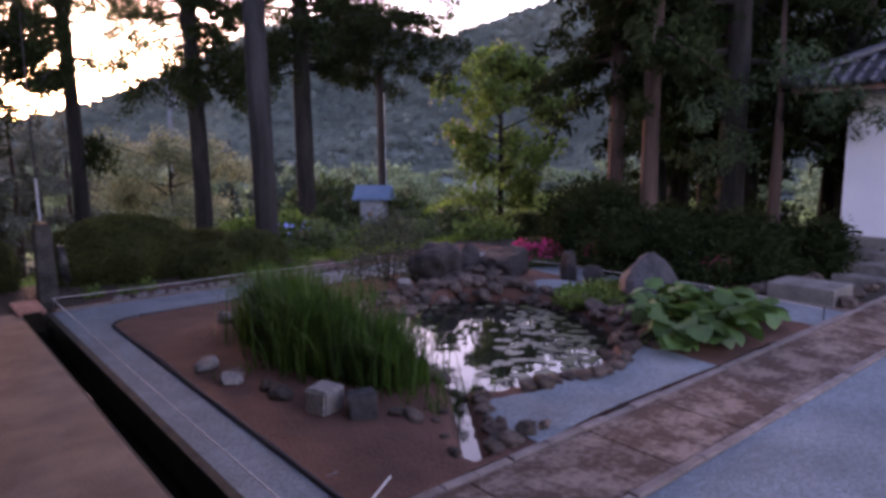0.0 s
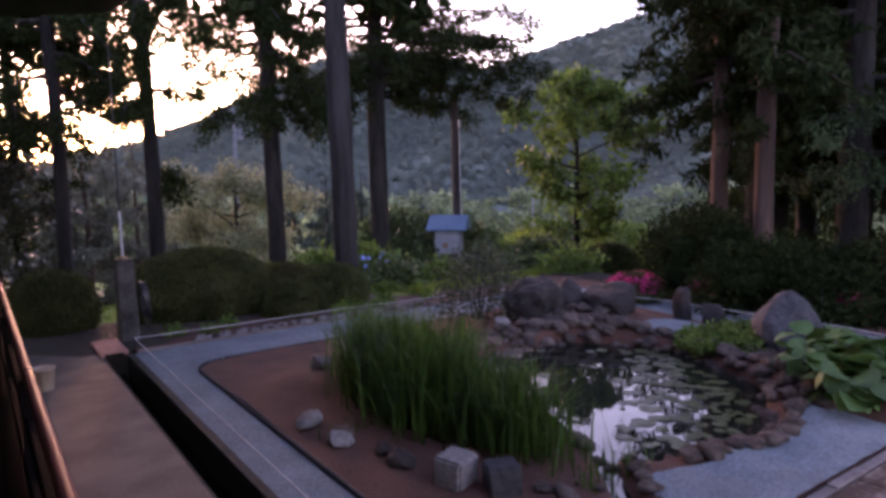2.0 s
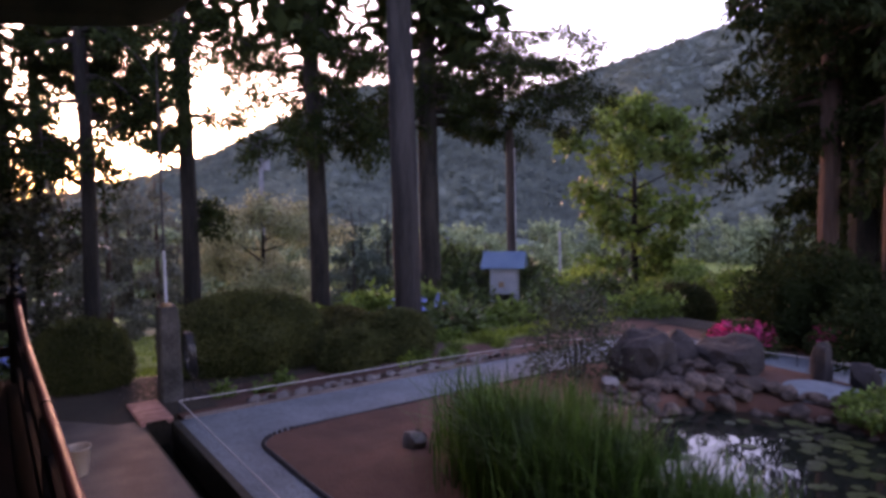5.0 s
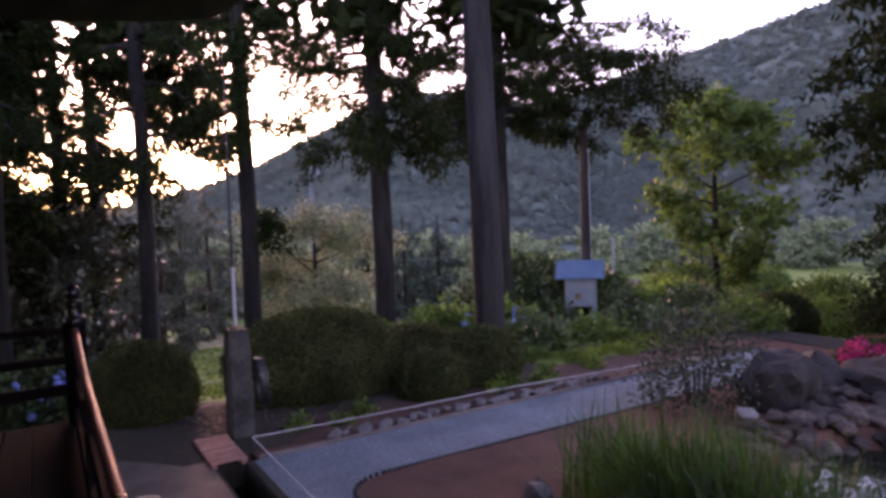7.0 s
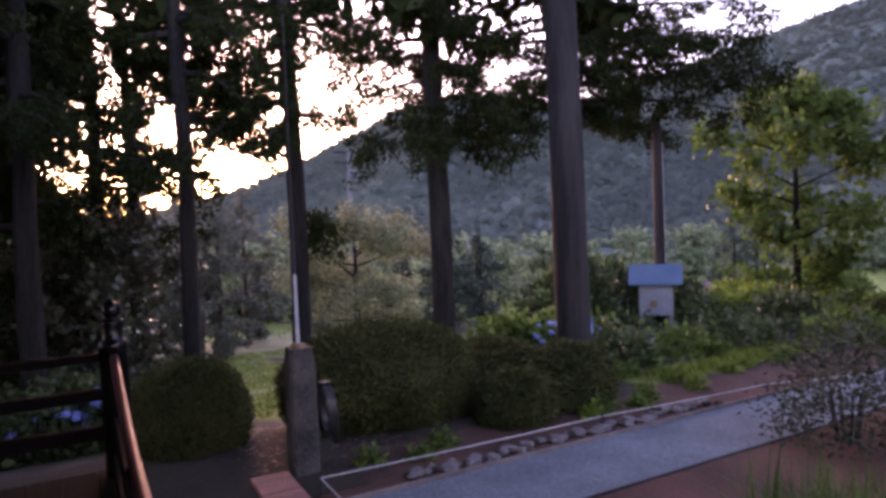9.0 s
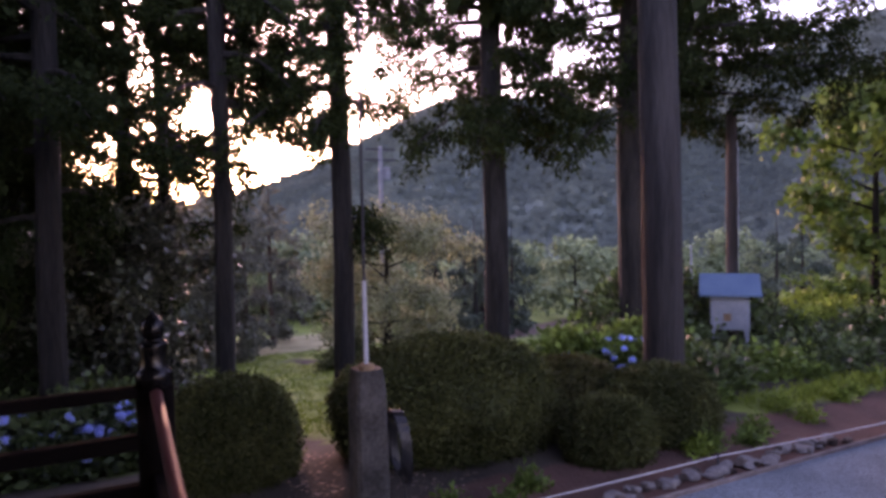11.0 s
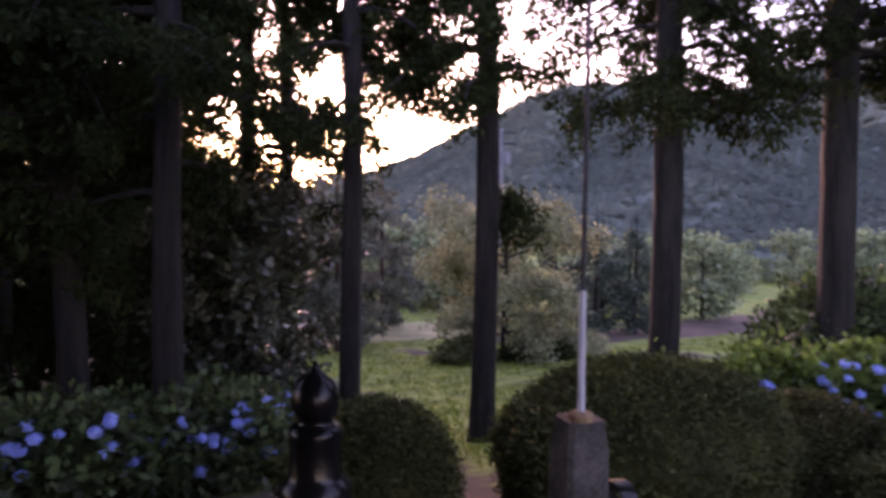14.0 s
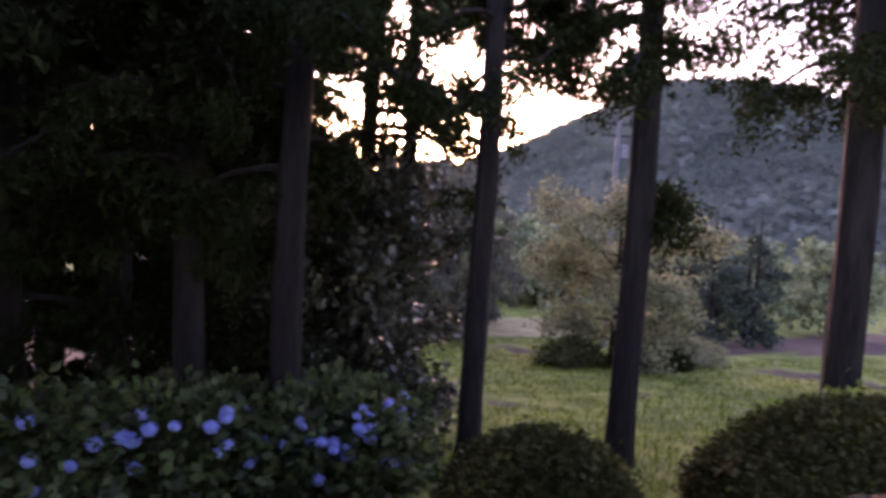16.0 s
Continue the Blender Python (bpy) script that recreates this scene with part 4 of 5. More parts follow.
for k in range(22):
    x = WEEDS.choice((WEEDS.uniform(2.2, 8.5), WEEDS.uniform(4.5, 9.5)))
    y = (WEEDS.uniform(11.75, 12.1) if x < 6.6 else WEEDS.uniform(12.0, 13.6))
    h = WEEDS.uniform(0.05, 0.12)
    shrub("weed", on_land(x, y, -0.02), (h * 1.1, h, h * 1.4), 300 + k, M_LIME if k % 3 == 0 else M_LEAF, (0.06, 0.03), 160, "small green weed on bare soil", "weed", "weeds along the bed", 0.5, 0.05, stems=False, core=0.3)
GREEN = "lush green shrubs behind the path"
for k, (x, y, a, b, h, mt) in enumerate([(9.1, 14.9, 0.8, 0.5, 0.34, M_HYD), (8.0, 14.2, 0.6, 0.5, 0.34, M_HYD), (9.9, 14.4, 0.7, 0.5, 0.28, M_HYD), (9.9, 17.5, 1.3, 1.0, 2.2, M_HYD), (12.2, 17.6, 1.0, 0.9, 1.7, M_HYD), (11.6, 14.5, 0.8, 0.6, 0.4, M_HYD), (8.9, 13.75, 0.55, 0.4, 0.28, M_LEAF), (9.9, 13.7, 0.5, 0.4, 0.36, M_HYD), (10.8, 13.8, 0.55, 0.45, 0.3, M_HYD), (7.4, 13.7, 0.5, 0.4, 0.4, M_HYD), (12.5, 14.3, 0.7, 0.6, 0.8, M_HYD), (9.6, 15.9, 0.6, 0.5, 0.75, M_HYD), (12.0, 15.9, 0.6, 0.5, 0.9, M_HYD), (13.0, 15.4, 0.9, 0.8, 1.0, M_LIME), (14.8, 16.9, 1.1, 1.0, 1.4, M_LIME), (17.6, 17.2, 1.2, 1.0, 1.2, M_LEAF), (18.2, 14.5, 1.2, 1.1, 1.6, M_LEAF), (16.3, 13.2, 0.9, 0.9, 1.0, M_LIME), (14.0, 20.5, 1.3, 1.1, 1.9, M_LIME), (20.5, 18.5, 1.6, 1.4, 2.2, M_LEAF), (24, 20, 1.6, 1.4, 1.5, M_LEAF), (28, 24, 1.8, 1.6, 1.6, M_LEAF), (23.5, 14.0, 1.5, 1.4, 2.2, M_LEAF), (19, 25, 1.8, 1.5, 2.0, M_LIME), (11.8, 12.6, 0.6, 0.5, 0.4, M_LEAF), (12.8, 32, 1.3, 1.0, 0.9, M_OLIVE), (8.2, 31.5, 1.0, 0.9, 0.9, M_CLIP), (10.6, 30.6, 1.4, 0.8, 0.6, M_CEDAR)]):
    shrub("green_shrub", on_land(x, y, -0.05), (a, b, h), 70 + k, mt, (0.12 + 0.03 * (h > 1.6), 0.07), int(min(1500 * a * max(h, 0.8), 3200)), "lush leafy green shrub behind the gravel path", group=GREEN, rough=0.45, spread=0.13, core=0.8)

rng = np.random.default_rng(3)
hv = rng.normal(size=(100, 3))
hv /= np.linalg.norm(hv, axis=1, keepdims=True)
hq, hf = leaf_quads(hv * (0.075, 0.075, 0.06), 1, 0.005, 0.022, 0.024, 0, (0, 0, 0))
base_v = np.array(blob(0.07, 0.07, 0.11, 2, 8, 0.1, -0.055).v)
base_f = np.array(blob(0.07, 0.07, 0.11, 2, 8, 0.1, -0.055).f)
HEAD = quads(np.vstack([base_v, hq]), np.vstack([base_f, hf + len(base_v)]), "flower_head", M_BLUE)


def hydrangea(at, dims, seed, heads, group):
    # Bushes under the cedars get the leaf with shade in its colour.
    ob = shrub("hydrangea_bush", at, dims, seed, M_HYD if at[0] < 2 else M_LEAF, (0.13, 0.085), int(1800 * dims[0] * dims[1] + 500), "green hydrangea bush with blue flower heads", "hydrangea", group, 0.55, 0.12, 0.2, core=0.72)
    r = random.Random(seed)
    for k in range(int(heads * 3.2)):
        a, e = r.uniform(-2.9, 0.2), r.uniform(0.1, 1.2)
        h = part("flower_head", HEAD, None, ob, "blue mophead flower")
        h.matrix_basis = pose(1.1 * dims[0] * math.cos(a) * math.cos(e) ** 0.62, 1.1 * dims[1] * math.sin(a) * math.cos(e) ** 0.62, dims[2] * (math.sin(e) + 0.52) / 1.52 + 0.08) @ Matrix.Scale(r.uniform(0.6, 0.95), 4)
    return ob


for k, (x, y, n) in enumerate([(-0.1, 17.9, 8), (0.15, 18.7, 5), (-1.4, 17.9, 7), (-2.5, 17.6, 8), (-3.6, 17.3, 8), (-0.4, 17.0, 5), (-1.7, 16.8, 5), (-4.7, 17.0, 6), (-0.15, 17.2, 5), (-3.0, 16.5, 3), (-2.1, 18.8, 2), (-0.6, 19.0, 3), (-5.6, 16.3, 5)]):
    hydrangea(on_land(x, y, -0.08), (0.75, 0.65, 0.98), 101 + k, n, "hydrangeas under the dark cedars")
for k, (x, y, n) in enumerate([(7.0, 16.2, 6), (8.0, 15.9, 7), (7.5, 15.1, 7), (6.6, 15.5, 5), (5.2, 16.0, 2)]):
    hydrangea(on_land(x, y, -0.08), (0.7, 0.6, 1.0), 121 + k, n, "hydrangeas between the cedar trunks")

# pink azaleas
for k, (x, y, w, n) in enumerate([(9.95, 9.15, 0.62, 100), (10.6, 8.1, 0.3, 36), (10.75, 5.7, 0.3, 26)]):
    az_ob = shrub("pink_azalea", (x, y, 0.0), (w, w * 0.7, 0.42), 140 + k, M_CLIP, (0.05, 0.03), 1500, "low azalea covered in bright pink blossom", "azalea", "pink azaleas", 0.3, 0.05)
    rng = np.random.default_rng(150 + k)
    th, ph = rng.uniform(0, 2 * math.pi, n * 3), rng.uniform(0.05, 1.3, n * 3)
    pc = np.stack([w * np.cos(th) * np.cos(ph) ** 0.6, w * 0.7 * np.sin(th) * np.cos(ph) ** 0.6, 0.42 * (np.sin(ph) + 0.52) / 1.52 + 0.02], axis=1)
    pv, pf = leaf_quads(pc, 6, 0.02, 0.055, 0.05, 0, (0, 0, 0))
    part("blossom", quads(pv, pf, "pink_blossom", M_PINK), None, az_ob, "bright pink blossom")


# ---- rocks ----
def rock_mesh(name, seed, material, flat=0.7, block=0.0, cuts=11, fine=3):
    bm = bmesh.new()
    bmesh.ops.create_icosphere(bm, subdivisions=fine, radius=1.0)
    for v in bm.verts:
        p = v.co.copy()
        if block:
            mx = max(abs(p.x), abs(p.y), abs(p.z))
            p = p.lerp(p / mx * 0.85, block)
        w = 1 + 0.28 * noise.noise(p * 1.1 + Vector((seed, 0, 0))) + 0.12 * noise.noise(p * 2.6 + Vector((0, seed, 0))) + 0.05 * noise.noise(p * 6 + Vector((0, 0, seed)))
        v.co = Vector((p.x * w, p.y * w, p.z * w * flat))
    # flatten a few facets
    r = random.Random(seed)
    for k in range(cuts):
        d = Vector((r.gauss(0, 1), r.gauss(0, 1), r.gauss(0, 1))).normalized()
        for v in bm.verts:
            e = v.co.dot(d) - 0.66 * (flat if abs(d.z) > 0.6 else 1)
            if e > 0:
                v.co -= d * e * 0.85
    me = bpy.data.meshes.new(name)
    bm.to_mesh(me)
    bm.free()
    me.materials.append(material)
    return me


ROCKS = [rock_mesh("rock", 3.1 * k + 1, M_ROCK, 0.62 + 0.07 * (k % 3), fine=2) for k in range(9)]
rr = random.Random(8)


def rock(x, y, z, s, mesh=None, label="reddish grey stone set round the pond", group="stones round the pond", turn=None, name="rock"):
    me = mesh or rr.choice(ROCKS)
    ob = new(name, me)
    sx, sy, sz = s if isinstance(s, tuple) else (s * rr.uniform(0.85, 1.3), s * rr.uniform(0.75, 1.1), s * rr.uniform(0.75, 1.05))
    ob.matrix_basis = pose(x, y, z, rr.uniform(-8, 8), rr.uniform(-8, 8), rr.uniform(0, 360) if turn is None else turn) @ Matrix.Diagonal((sx, sy, sz, 1))
    return tagged(ob, label, "rock", group)


def peaked(me):
    """Draws a boulder in towards its top."""
    for v in me.vertices:
        k = (1 - 0.66 * max(-0.2, v.co.z / 0.8)) * (1 + 0.10 * noise.noise(v.co * 4.5))
        v.co.x, v.co.y, v.co.z = v.co.x * k + 0.06 * v.co.z, v.co.y * k, v.co.z * (1.25 + 0.2 * noise.noise(v.co * 2.5))
    return me


# ring of stones along the pond's edge, thicker on the far and house sides
a = -math.pi
while a < math.pi:
    e = pond_edge(a)
    deg = math.degrees(a)
    if not -142 < deg < -126:
        rows = 3 if 8 < deg < 36 else 4 if -75 < deg < 120 else 2
        for k in range(rows):
            s = rr.choice((0.07, 0.09, 0.10, 0.12, 0.15)) * rr.uniform(0.85, 1.15) * (1.15 if 20 < deg < 110 else 1)
            d = e + 0.03 + k * 0.19 + rr.uniform(-0.05, 0.05)
            x, y = POND[0] + d * math.cos(a + 0.05 * k), POND[1] + d * math.sin(a + 0.05 * k)
            if x > 2.4 and y > 3.5 and x < 9.0:
                rock(x, y, max(bed_height(x, y), -0.14) + s * 0.25 + (0.03 if k == 1 else 0), s)
    a += rr.uniform(0.055, 0.095)
# stones along the outlet
for t in np.linspace(0.15, 0.9, 8):
    x, y, s = 4.35 - 1.05 * t + 0.19 * 0.81, 5.1 - 1.44 * t - 0.19 * 0.59, rr.uniform(0.07, 0.12)
    rock(x, y, bed_height(x, y) + s * 0.15, s)
for x, y, s in ((3.62, 4.42, 0.07), (3.30, 4.0, 0.06), (3.16, 3.72, 0.08)):
    rock(x, y, bed_height(x, y) + s * 0.1, s)
for x, y, s in ((3.45, 3.58, 0.11), (3.66, 3.6, 0.13), (3.86, 3.62, 0.12), (4.06, 3.6, 0.09), (3.75, 3.82, 0.12)):
    rock(x, y, 0.03, s)
# stones before the irises
PALE = mat("pale_stone", (0.13, 0.115, 0.11), (0.28, 0.25, 0.235), 3, 20, 0.85, 0.5, dist=0.02)
PALEROCK = rock_mesh("pale_rock", 5.5, PALE, 0.8)
def cut_stone(name, material, seed):
    """A squared block with worn edges."""
    bm = bmesh.new()
    bmesh.ops.create_cube(bm, size=2.0)
    bmesh.ops.bevel(bm, geom=bm.edges[:], offset=0.16, segments=2, affect="EDGES")
    for v in bm.verts:
        v.co *= 1 + 0.10 * noise.noise(v.co * 0.9 + Vector((seed, 0, 0)))
        v.co.x *= 1 - 0.06 * v.co.z
    me = bpy.data.meshes.new(name)
    bm.to_mesh(me)
    bm.free()
    me.materials.append(material)
    return me


PALEBLOCK = cut_stone("pale_block_stone", PALE, 23.0)
DARKBLOCK = cut_stone("dark_block_stone", M_GREYROCK, 31.0)
rock(2.86, 5.2, 0.10, (0.14, 0.125, 0.125), PALEBLOCK, "square-cut pale stone before the irises", turn=20)
rock(3.06, 4.88, 0.08, (0.15, 0.13, 0.13), DARKBLOCK, "dark blocky stone before the irises", turn=60)
for x, y, s in ((2.70, 5.72, 0.17), (2.66, 6.0, 0.13), (3.28, 4.66, 0.09), (3.34, 4.48, 0.12), (2.58, 6.62, 0.12), (3.45, 4.3, 0.06)):
    rock(x, y, s * 0.25, s)
rock(2.43, 7.02, 0.07, 0.13, PALEROCK, "pale rounded stone on the soil")
rock(3.28, 8.56, 0.13, (0.13, 0.11, 0.17), PALEROCK, "pale upright stone on the soil")
rock(2.44, 6.4, 0.06, 0.12, PALEROCK, "pale rounded stone on the soil")
rock(3.45, 8.8, 0.10, 0.13)
rock(6.42, 8.85, 0.13, (0.13, 0.12, 0.15), PALEROCK, "whitish rounded stone behind the pond")
# flat rubble behind the pond
for k in range(26):
    x, y = rr.uniform(6.3, 8.1), rr.uniform(7.9, 8.7)
    rock(x, y, bed_height(x, y) + 0.05, rr.uniform(0.09, 0.17), label="flat dark rubble stone behind the pond", group="rubble behind the pond")
for k in range(22):
    x, y = rr.uniform(7.0, 8.2), rr.uniform(4.4, 6.2)
    if pond_out(x, y) > 0.5:
        rock(x, y, bed_height(x, y) + 0.06, rr.uniform(0.11, 0.2), label="reddish rubble stone beside the pond", group="rubble beside the pond")
# boulders
BOULDER = "boulders round the pond"
rock(7.25, 9.0, 0.24, (0.52, 0.46, 0.60), rock_mesh("boulder", 31.0, M_DARKROCK, 0.8, 0.35, 4), "large dark brown boulder behind the pond", BOULDER, 20, "boulder")
rock(8.3, 8.25, 0.25, (0.62, 0.48, 0.48), rock_mesh("boulder", 33.0, M_DARKROCK, 0.72, 0.2, 4), "broad brown boulder behind the pond", BOULDER, 60, "boulder")
rock(7.95, 8.95, 0.26, (0.38, 0.34, 0.48), rock_mesh("boulder", 36.0, M_DARKROCK, 0.8, 0.2, 4), "brown boulder between two larger ones", BOULDER, 10, "boulder")
rock(8.6, 5.6, 0.34, (0.48, 0.42, 0.60), peaked(rock_mesh("boulder", 42.0, M_GREYROCK, 0.85)), "tall pointed grey boulder beside the hostas", BOULDER, 40, "boulder")
rock(8.88, 7.4, 0.22, (0.19, 0.17, 0.42), rock_mesh("upright_stone", 45.0, M_DARKROCK, 0.9, 0.5), "upright dark post-like stone", BOULDER, 0, "upright_stone")
rock(8.95, 6.85, 0.16, (0.24, 0.2, 0.32), rock_mesh("upright_stone", 47.0, M_DARKROCK, 0.9, 0.5), "short dark upright stone", BOULDER, 30, "upright_stone")
# cobbles behind the kerb
for k in range(76):
    x = 2.5 + 4.3 * (k + rr.random()) / 76
    rock(x, 11.38 + rr.uniform(-0.09, 0.09), 0.03, rr.uniform(0.045, 0.085), PALEROCK if k % 3 else None, "small cobble behind the gravel path", "cobbles behind the path")
# rough stones toward the house
for k in range(24):
    x, y = rr.uniform(10.4, 12.6), rr.uniform(3.5, 4.9)
    if not (10.2 < x < 11.2 and 3.6 < y < 4.7):
        rock(x, y, 0.07, rr.uniform(0.1, 0.2), label="mossy stone beside the house steps", group="stones by the house steps")
for k in range(5):
    rock(8.6 + 0.5 * k + rr.uniform(-0.1, 0.1), 2.32 + rr.uniform(-0.03, 0.05), 0.05, rr.uniform(0.1, 0.17), label="low stone lining the path", group="stones lining the path")

# ---- pond plants ----
pad_s = Shape()
pn = 14
pad_s.v.append((0.01, 0, 0.006))
for k in range(pn + 1):
    w = 0.18 + (2 * math.pi - 0.36) * k / pn
    pad_s.v.append((math.cos(w), math.sin(w), 0.012 * math.sin(3 * w)))
pad_s.f = [(0, k + 1, k + 2) for k in range(pn)]
PAD = pad_s.mesh("lily_pad", M_PAD)
pr = random.Random(4)
placed = 0
while placed < 165:
    x, y = pr.uniform(4.4, 7.7), pr.uniform(4.3, 8.1)
    if pond_out(x, y) > -0.16:
        continue
    if y > 0.84 * x + 1.1 + pr.uniform(-0.3, 0.15) and pr.random() < 0.92:
        continue
    s = pr.uniform(0.045, 0.09)
    ob = tagged(new("lily_pad", PAD), "round floating water lily leaf", "lily pad", "water lily leaves on the pond")
    ob.matrix_basis = pose(x, y, -0.084 + 0.003 * pr.random(), pr.uniform(-2.5, 2.5), pr.uniform(-2.5, 2.5), pr.uniform(0, 360)) @ Matrix.Diagonal((s, s * pr.uniform(0.85, 1), s, 1))
    placed += 1


def blades(name, spots, height, width, count, seed, material, lean=0.6):
    """Sword leaves: tapering strips that bend over at their tips."""
    r = np.random.default_rng(seed)
    v, f = [], []
    for k in range(count):
        cx, cy, sx_, sy_ = spots[k % len(spots)]
        x, y = cx + r.normal() * sx_, cy + r.normal() * sy_
        if pond_out(x, y) < -0.55:
            continue
        h = height * r.uniform(0.32, 1.12)
        az = r.uniform(0, 2 * math.pi)
        ln = lean * r.uniform(0.1, 1.0) ** 1.5 * h
        w = width * r.uniform(0.6, 1.2)
        z0 = max(bed_height(x, y), -0.12) - 0.02
        sxn, syn = -math.sin(az + r.normal() * 0.6), math.cos(az + r.normal() * 0.6)
        b = len(v)
        for j in range(5):
            t = j / 4
            ww = w * (1 - t ** 2.2) + 0.0008
            px, py = x + math.cos(az) * ln * t ** 2.2, y + math.sin(az) * ln * t ** 2.2
            pz = z0 + h * (t - 0.36 * (ln / h) * t ** 3)
            v += [(px - sxn * ww, py - syn * ww, pz), (px + sxn * ww, py + syn * ww, pz)]
        f += [(b + 2 * j, b + 2 * j + 1, b + 2 * j + 3, b + 2 * j + 2) for j in range(4)]
    return quads(v, f, name, material)


IR = "irises at the pond"
for seed, spots, h, n in ((201, [(3.52, 7.3, 0.2, 0.38)], 1.02, 2300), (202, [(3.52, 6.5, 0.2, 0.33)], 1.0, 2500), (203, [(3.72, 5.62, 0.16, 0.28)], 0.76, 1700), (204, [(4.05, 8.35, 0.17, 0.17)], 0.75, 400)):
    ob = thing("iris_clump", "dense clump of tall arching green iris leaves", "iris", (0, 0, 0), IR)
    part("leaves", blades("iris_leaves", spots, h, 0.008, n, seed, M_IRIS, 0.85), None, ob)
    kinds = [blades("iris_blade", [(spots[0][0], spots[0][1], 0.02, 0.02)], h * 0.95, 0.011, 1, seed * 10 + q, M_IRIS, 1.3) for q in range(6)]
    br = random.Random(seed)
    for q in range(44):
        w, k = br.uniform(0, 2 * math.pi), br.uniform(0.5, 1.9)
        px, py = spots[0][2] * k * math.cos(w), spots[0][3] * k * math.sin(w)
        if pond_out(spots[0][0] + px, spots[0][1] + py) > -0.3:
            part("blade", kinds[q % 6], None, ob).matrix_basis = pose(spots[0][0] + px, spots[0][1] + py, 0, 0, 0, br.uniform(0, 360)) @ pose(-spots[0][0], -spots[0][1], 0)
for seed, x, y, h, n in ((206, 5.35, 8.35, 0.5, 160), (207, 4.1, 4.75, 0.35, 50), (208, 3.75, 4.55, 0.2, 60), (209, 2.75, 6.7, 0.12, 40)):
    ob = thing("grass_tuft", "low tuft of green grass at the pond's edge", "grass")
    part("leaves", blades("grass_leaves", [(x, y, 0.13, 0.12)], h, 0.006, n, seed, M_IRIS, 0.6), None, ob)

# hosta leaves: broad, pointed, cupped
hl = Shape()
for j in range(7):
    t = j / 6
    w = 0.62 * math.sin(math.pi * min(1, t * 0.93 + 0.07)) ** 0.75 * (1 - 0.25 * t)
    if j == 6:
        w = 0.01
    for k in range(5):
        s = (k - 2) / 2
        hl.v.append((t, s * w, 0.28 * t - 0.42 * t * t + 0.10 * abs(s) * w))
hl.f = [(j * 5 + k, j * 5 + k + 1, (j + 1) * 5 + k + 1, (j + 1) * 5 + k) for j in range(6) for k in range(4)]
HLEAF = hl.mesh("leaf", M_HOSTA, True)


def hosta(x, y, size, leaves, seed):
    r = random.Random(seed)
    ob = thing("hosta", "large hosta with broad bright green leaves", "hosta", (x, y, bed_height(x, y)), "hostas beside the pond")
    stems = Shape()
    for k in range(leaves):
        az, rad, z = k * 2.4, size * r.uniform(0.05, 0.75), size * r.uniform(0.25, 0.85)
        px, py = rad * math.cos(az), rad * math.sin(az)
        stems.tube([(0.1 * px, 0.1 * py, -0.03), (px, py, z)], [0.008, 0.006], 4)
        lf = part("leaf", HLEAF, None, ob)
        s = size * r.uniform(0.38, 0.62)
        lf.matrix_basis = pose(px, py, z, r.uniform(-32, 32), r.uniform(-25, 55), math.degrees(az) + r.uniform(-25, 25)) @ Matrix.Scale(s, 4)
    part("stem", stems, M_IRIS, ob)


for k, (x, y, s, n) in enumerate([(6.8, 4.0, 0.45, 34), (7.3, 3.9, 0.55, 44), (7.85, 4.1, 0.55, 44), (7.25, 4.5, 0.5, 34), (8.35, 3.95, 0.45, 32), (7.85, 4.7, 0.5, 34)]):
    hosta(x, y, s, n, 210 + k)
cover = thing("ground_cover", "bright green low ground cover by the boulder", "ground cover", (8.25, 6.1, 0.03))
part("foliage", leafy("ground_cover_foliage", 0.85, 0.6, 0.14, 220, M_LEAF, (0.06, 0.04), 3400, 0.3, 0.04), None, cover)

# ---- small built things ----
post_s = Shape()
for k in range(9):
    z = -0.2 + 1.44 * k / 8
    w = 0.138 - 0.010 * k / 8 - 0.02 * (k == 8)
    post_s.v += [(x * w * (1 + 0.05 * noise.noise((x, y, z * 3))), y * w * (1 + 0.05 * noise.noise((y, x, z * 3 + 4))), z) for x, y in ((-1, -0.8), (-0.8, -1), (0.8, -1), (1, -0.8), (1, 0.8), (0.8, 1), (-0.8, 1), (-1, 0.8))]
post_s.f = [(i * 8 + k, i * 8 + (k + 1) % 8, i * 8 + 8 + (k + 1) % 8, i * 8 + 8 + k) for i in range(8) for k in range(8)] + [tuple(64 + k for k in range(8)), tuple(range(7, -1, -1))]
solid("stone_post", post_s, M_PILLAR, "weathered square granite post beside the walk", "stone post", (1.77, 12.14, 0))
mast = thing("antenna_mast", "thin mast with a white lower pipe on the stone post", "mast", (1.755, 12.1, 1.24))
part("socket", Shape().lathe([(0.07, 0), (0.07, 0.035), (0.045, 0.05)], 12), M_RUST, mast, "rusty socket")
part("white_pipe", Shape().tube([(0, 0, 0.03), (0, 0, 0.72)], [0.020, 0.019], 10), M_WHITE, mast, "white painted pipe")
part("rod", Shape().tube([(0, 0, 0.72), (0.01, 0, 2.4), (0.02, 0.01, 3.2)], [0.014, 0.013, 0.008], 8), M_DARKMETAL, mast, "thin dark rod")
hose = Shape()
for k in range(5):
    ring = [(1.97 + 0.02 * k + 0.02 * math.sin(w), 12.06 + 0.15 * math.cos(w), 0.62 - 0.26 * math.sin(w) * (1 + 0.05 * k) - 0.015 * k) for w in np.linspace(0, 2 * math.pi, 25)]
    hose.tube(ring, [0.013] * 25, 6)
hose.tube([(2.0, 12.02, 0.4), (2.03, 11.98, 0.15), (2.1, 11.9, 0.05), (2.3, 11.95, 0.025)], [0.013] * 4, 6)
solid("garden_hose", hose, M_HOSE, "coiled dark garden hose hung on the stone post", "hose")

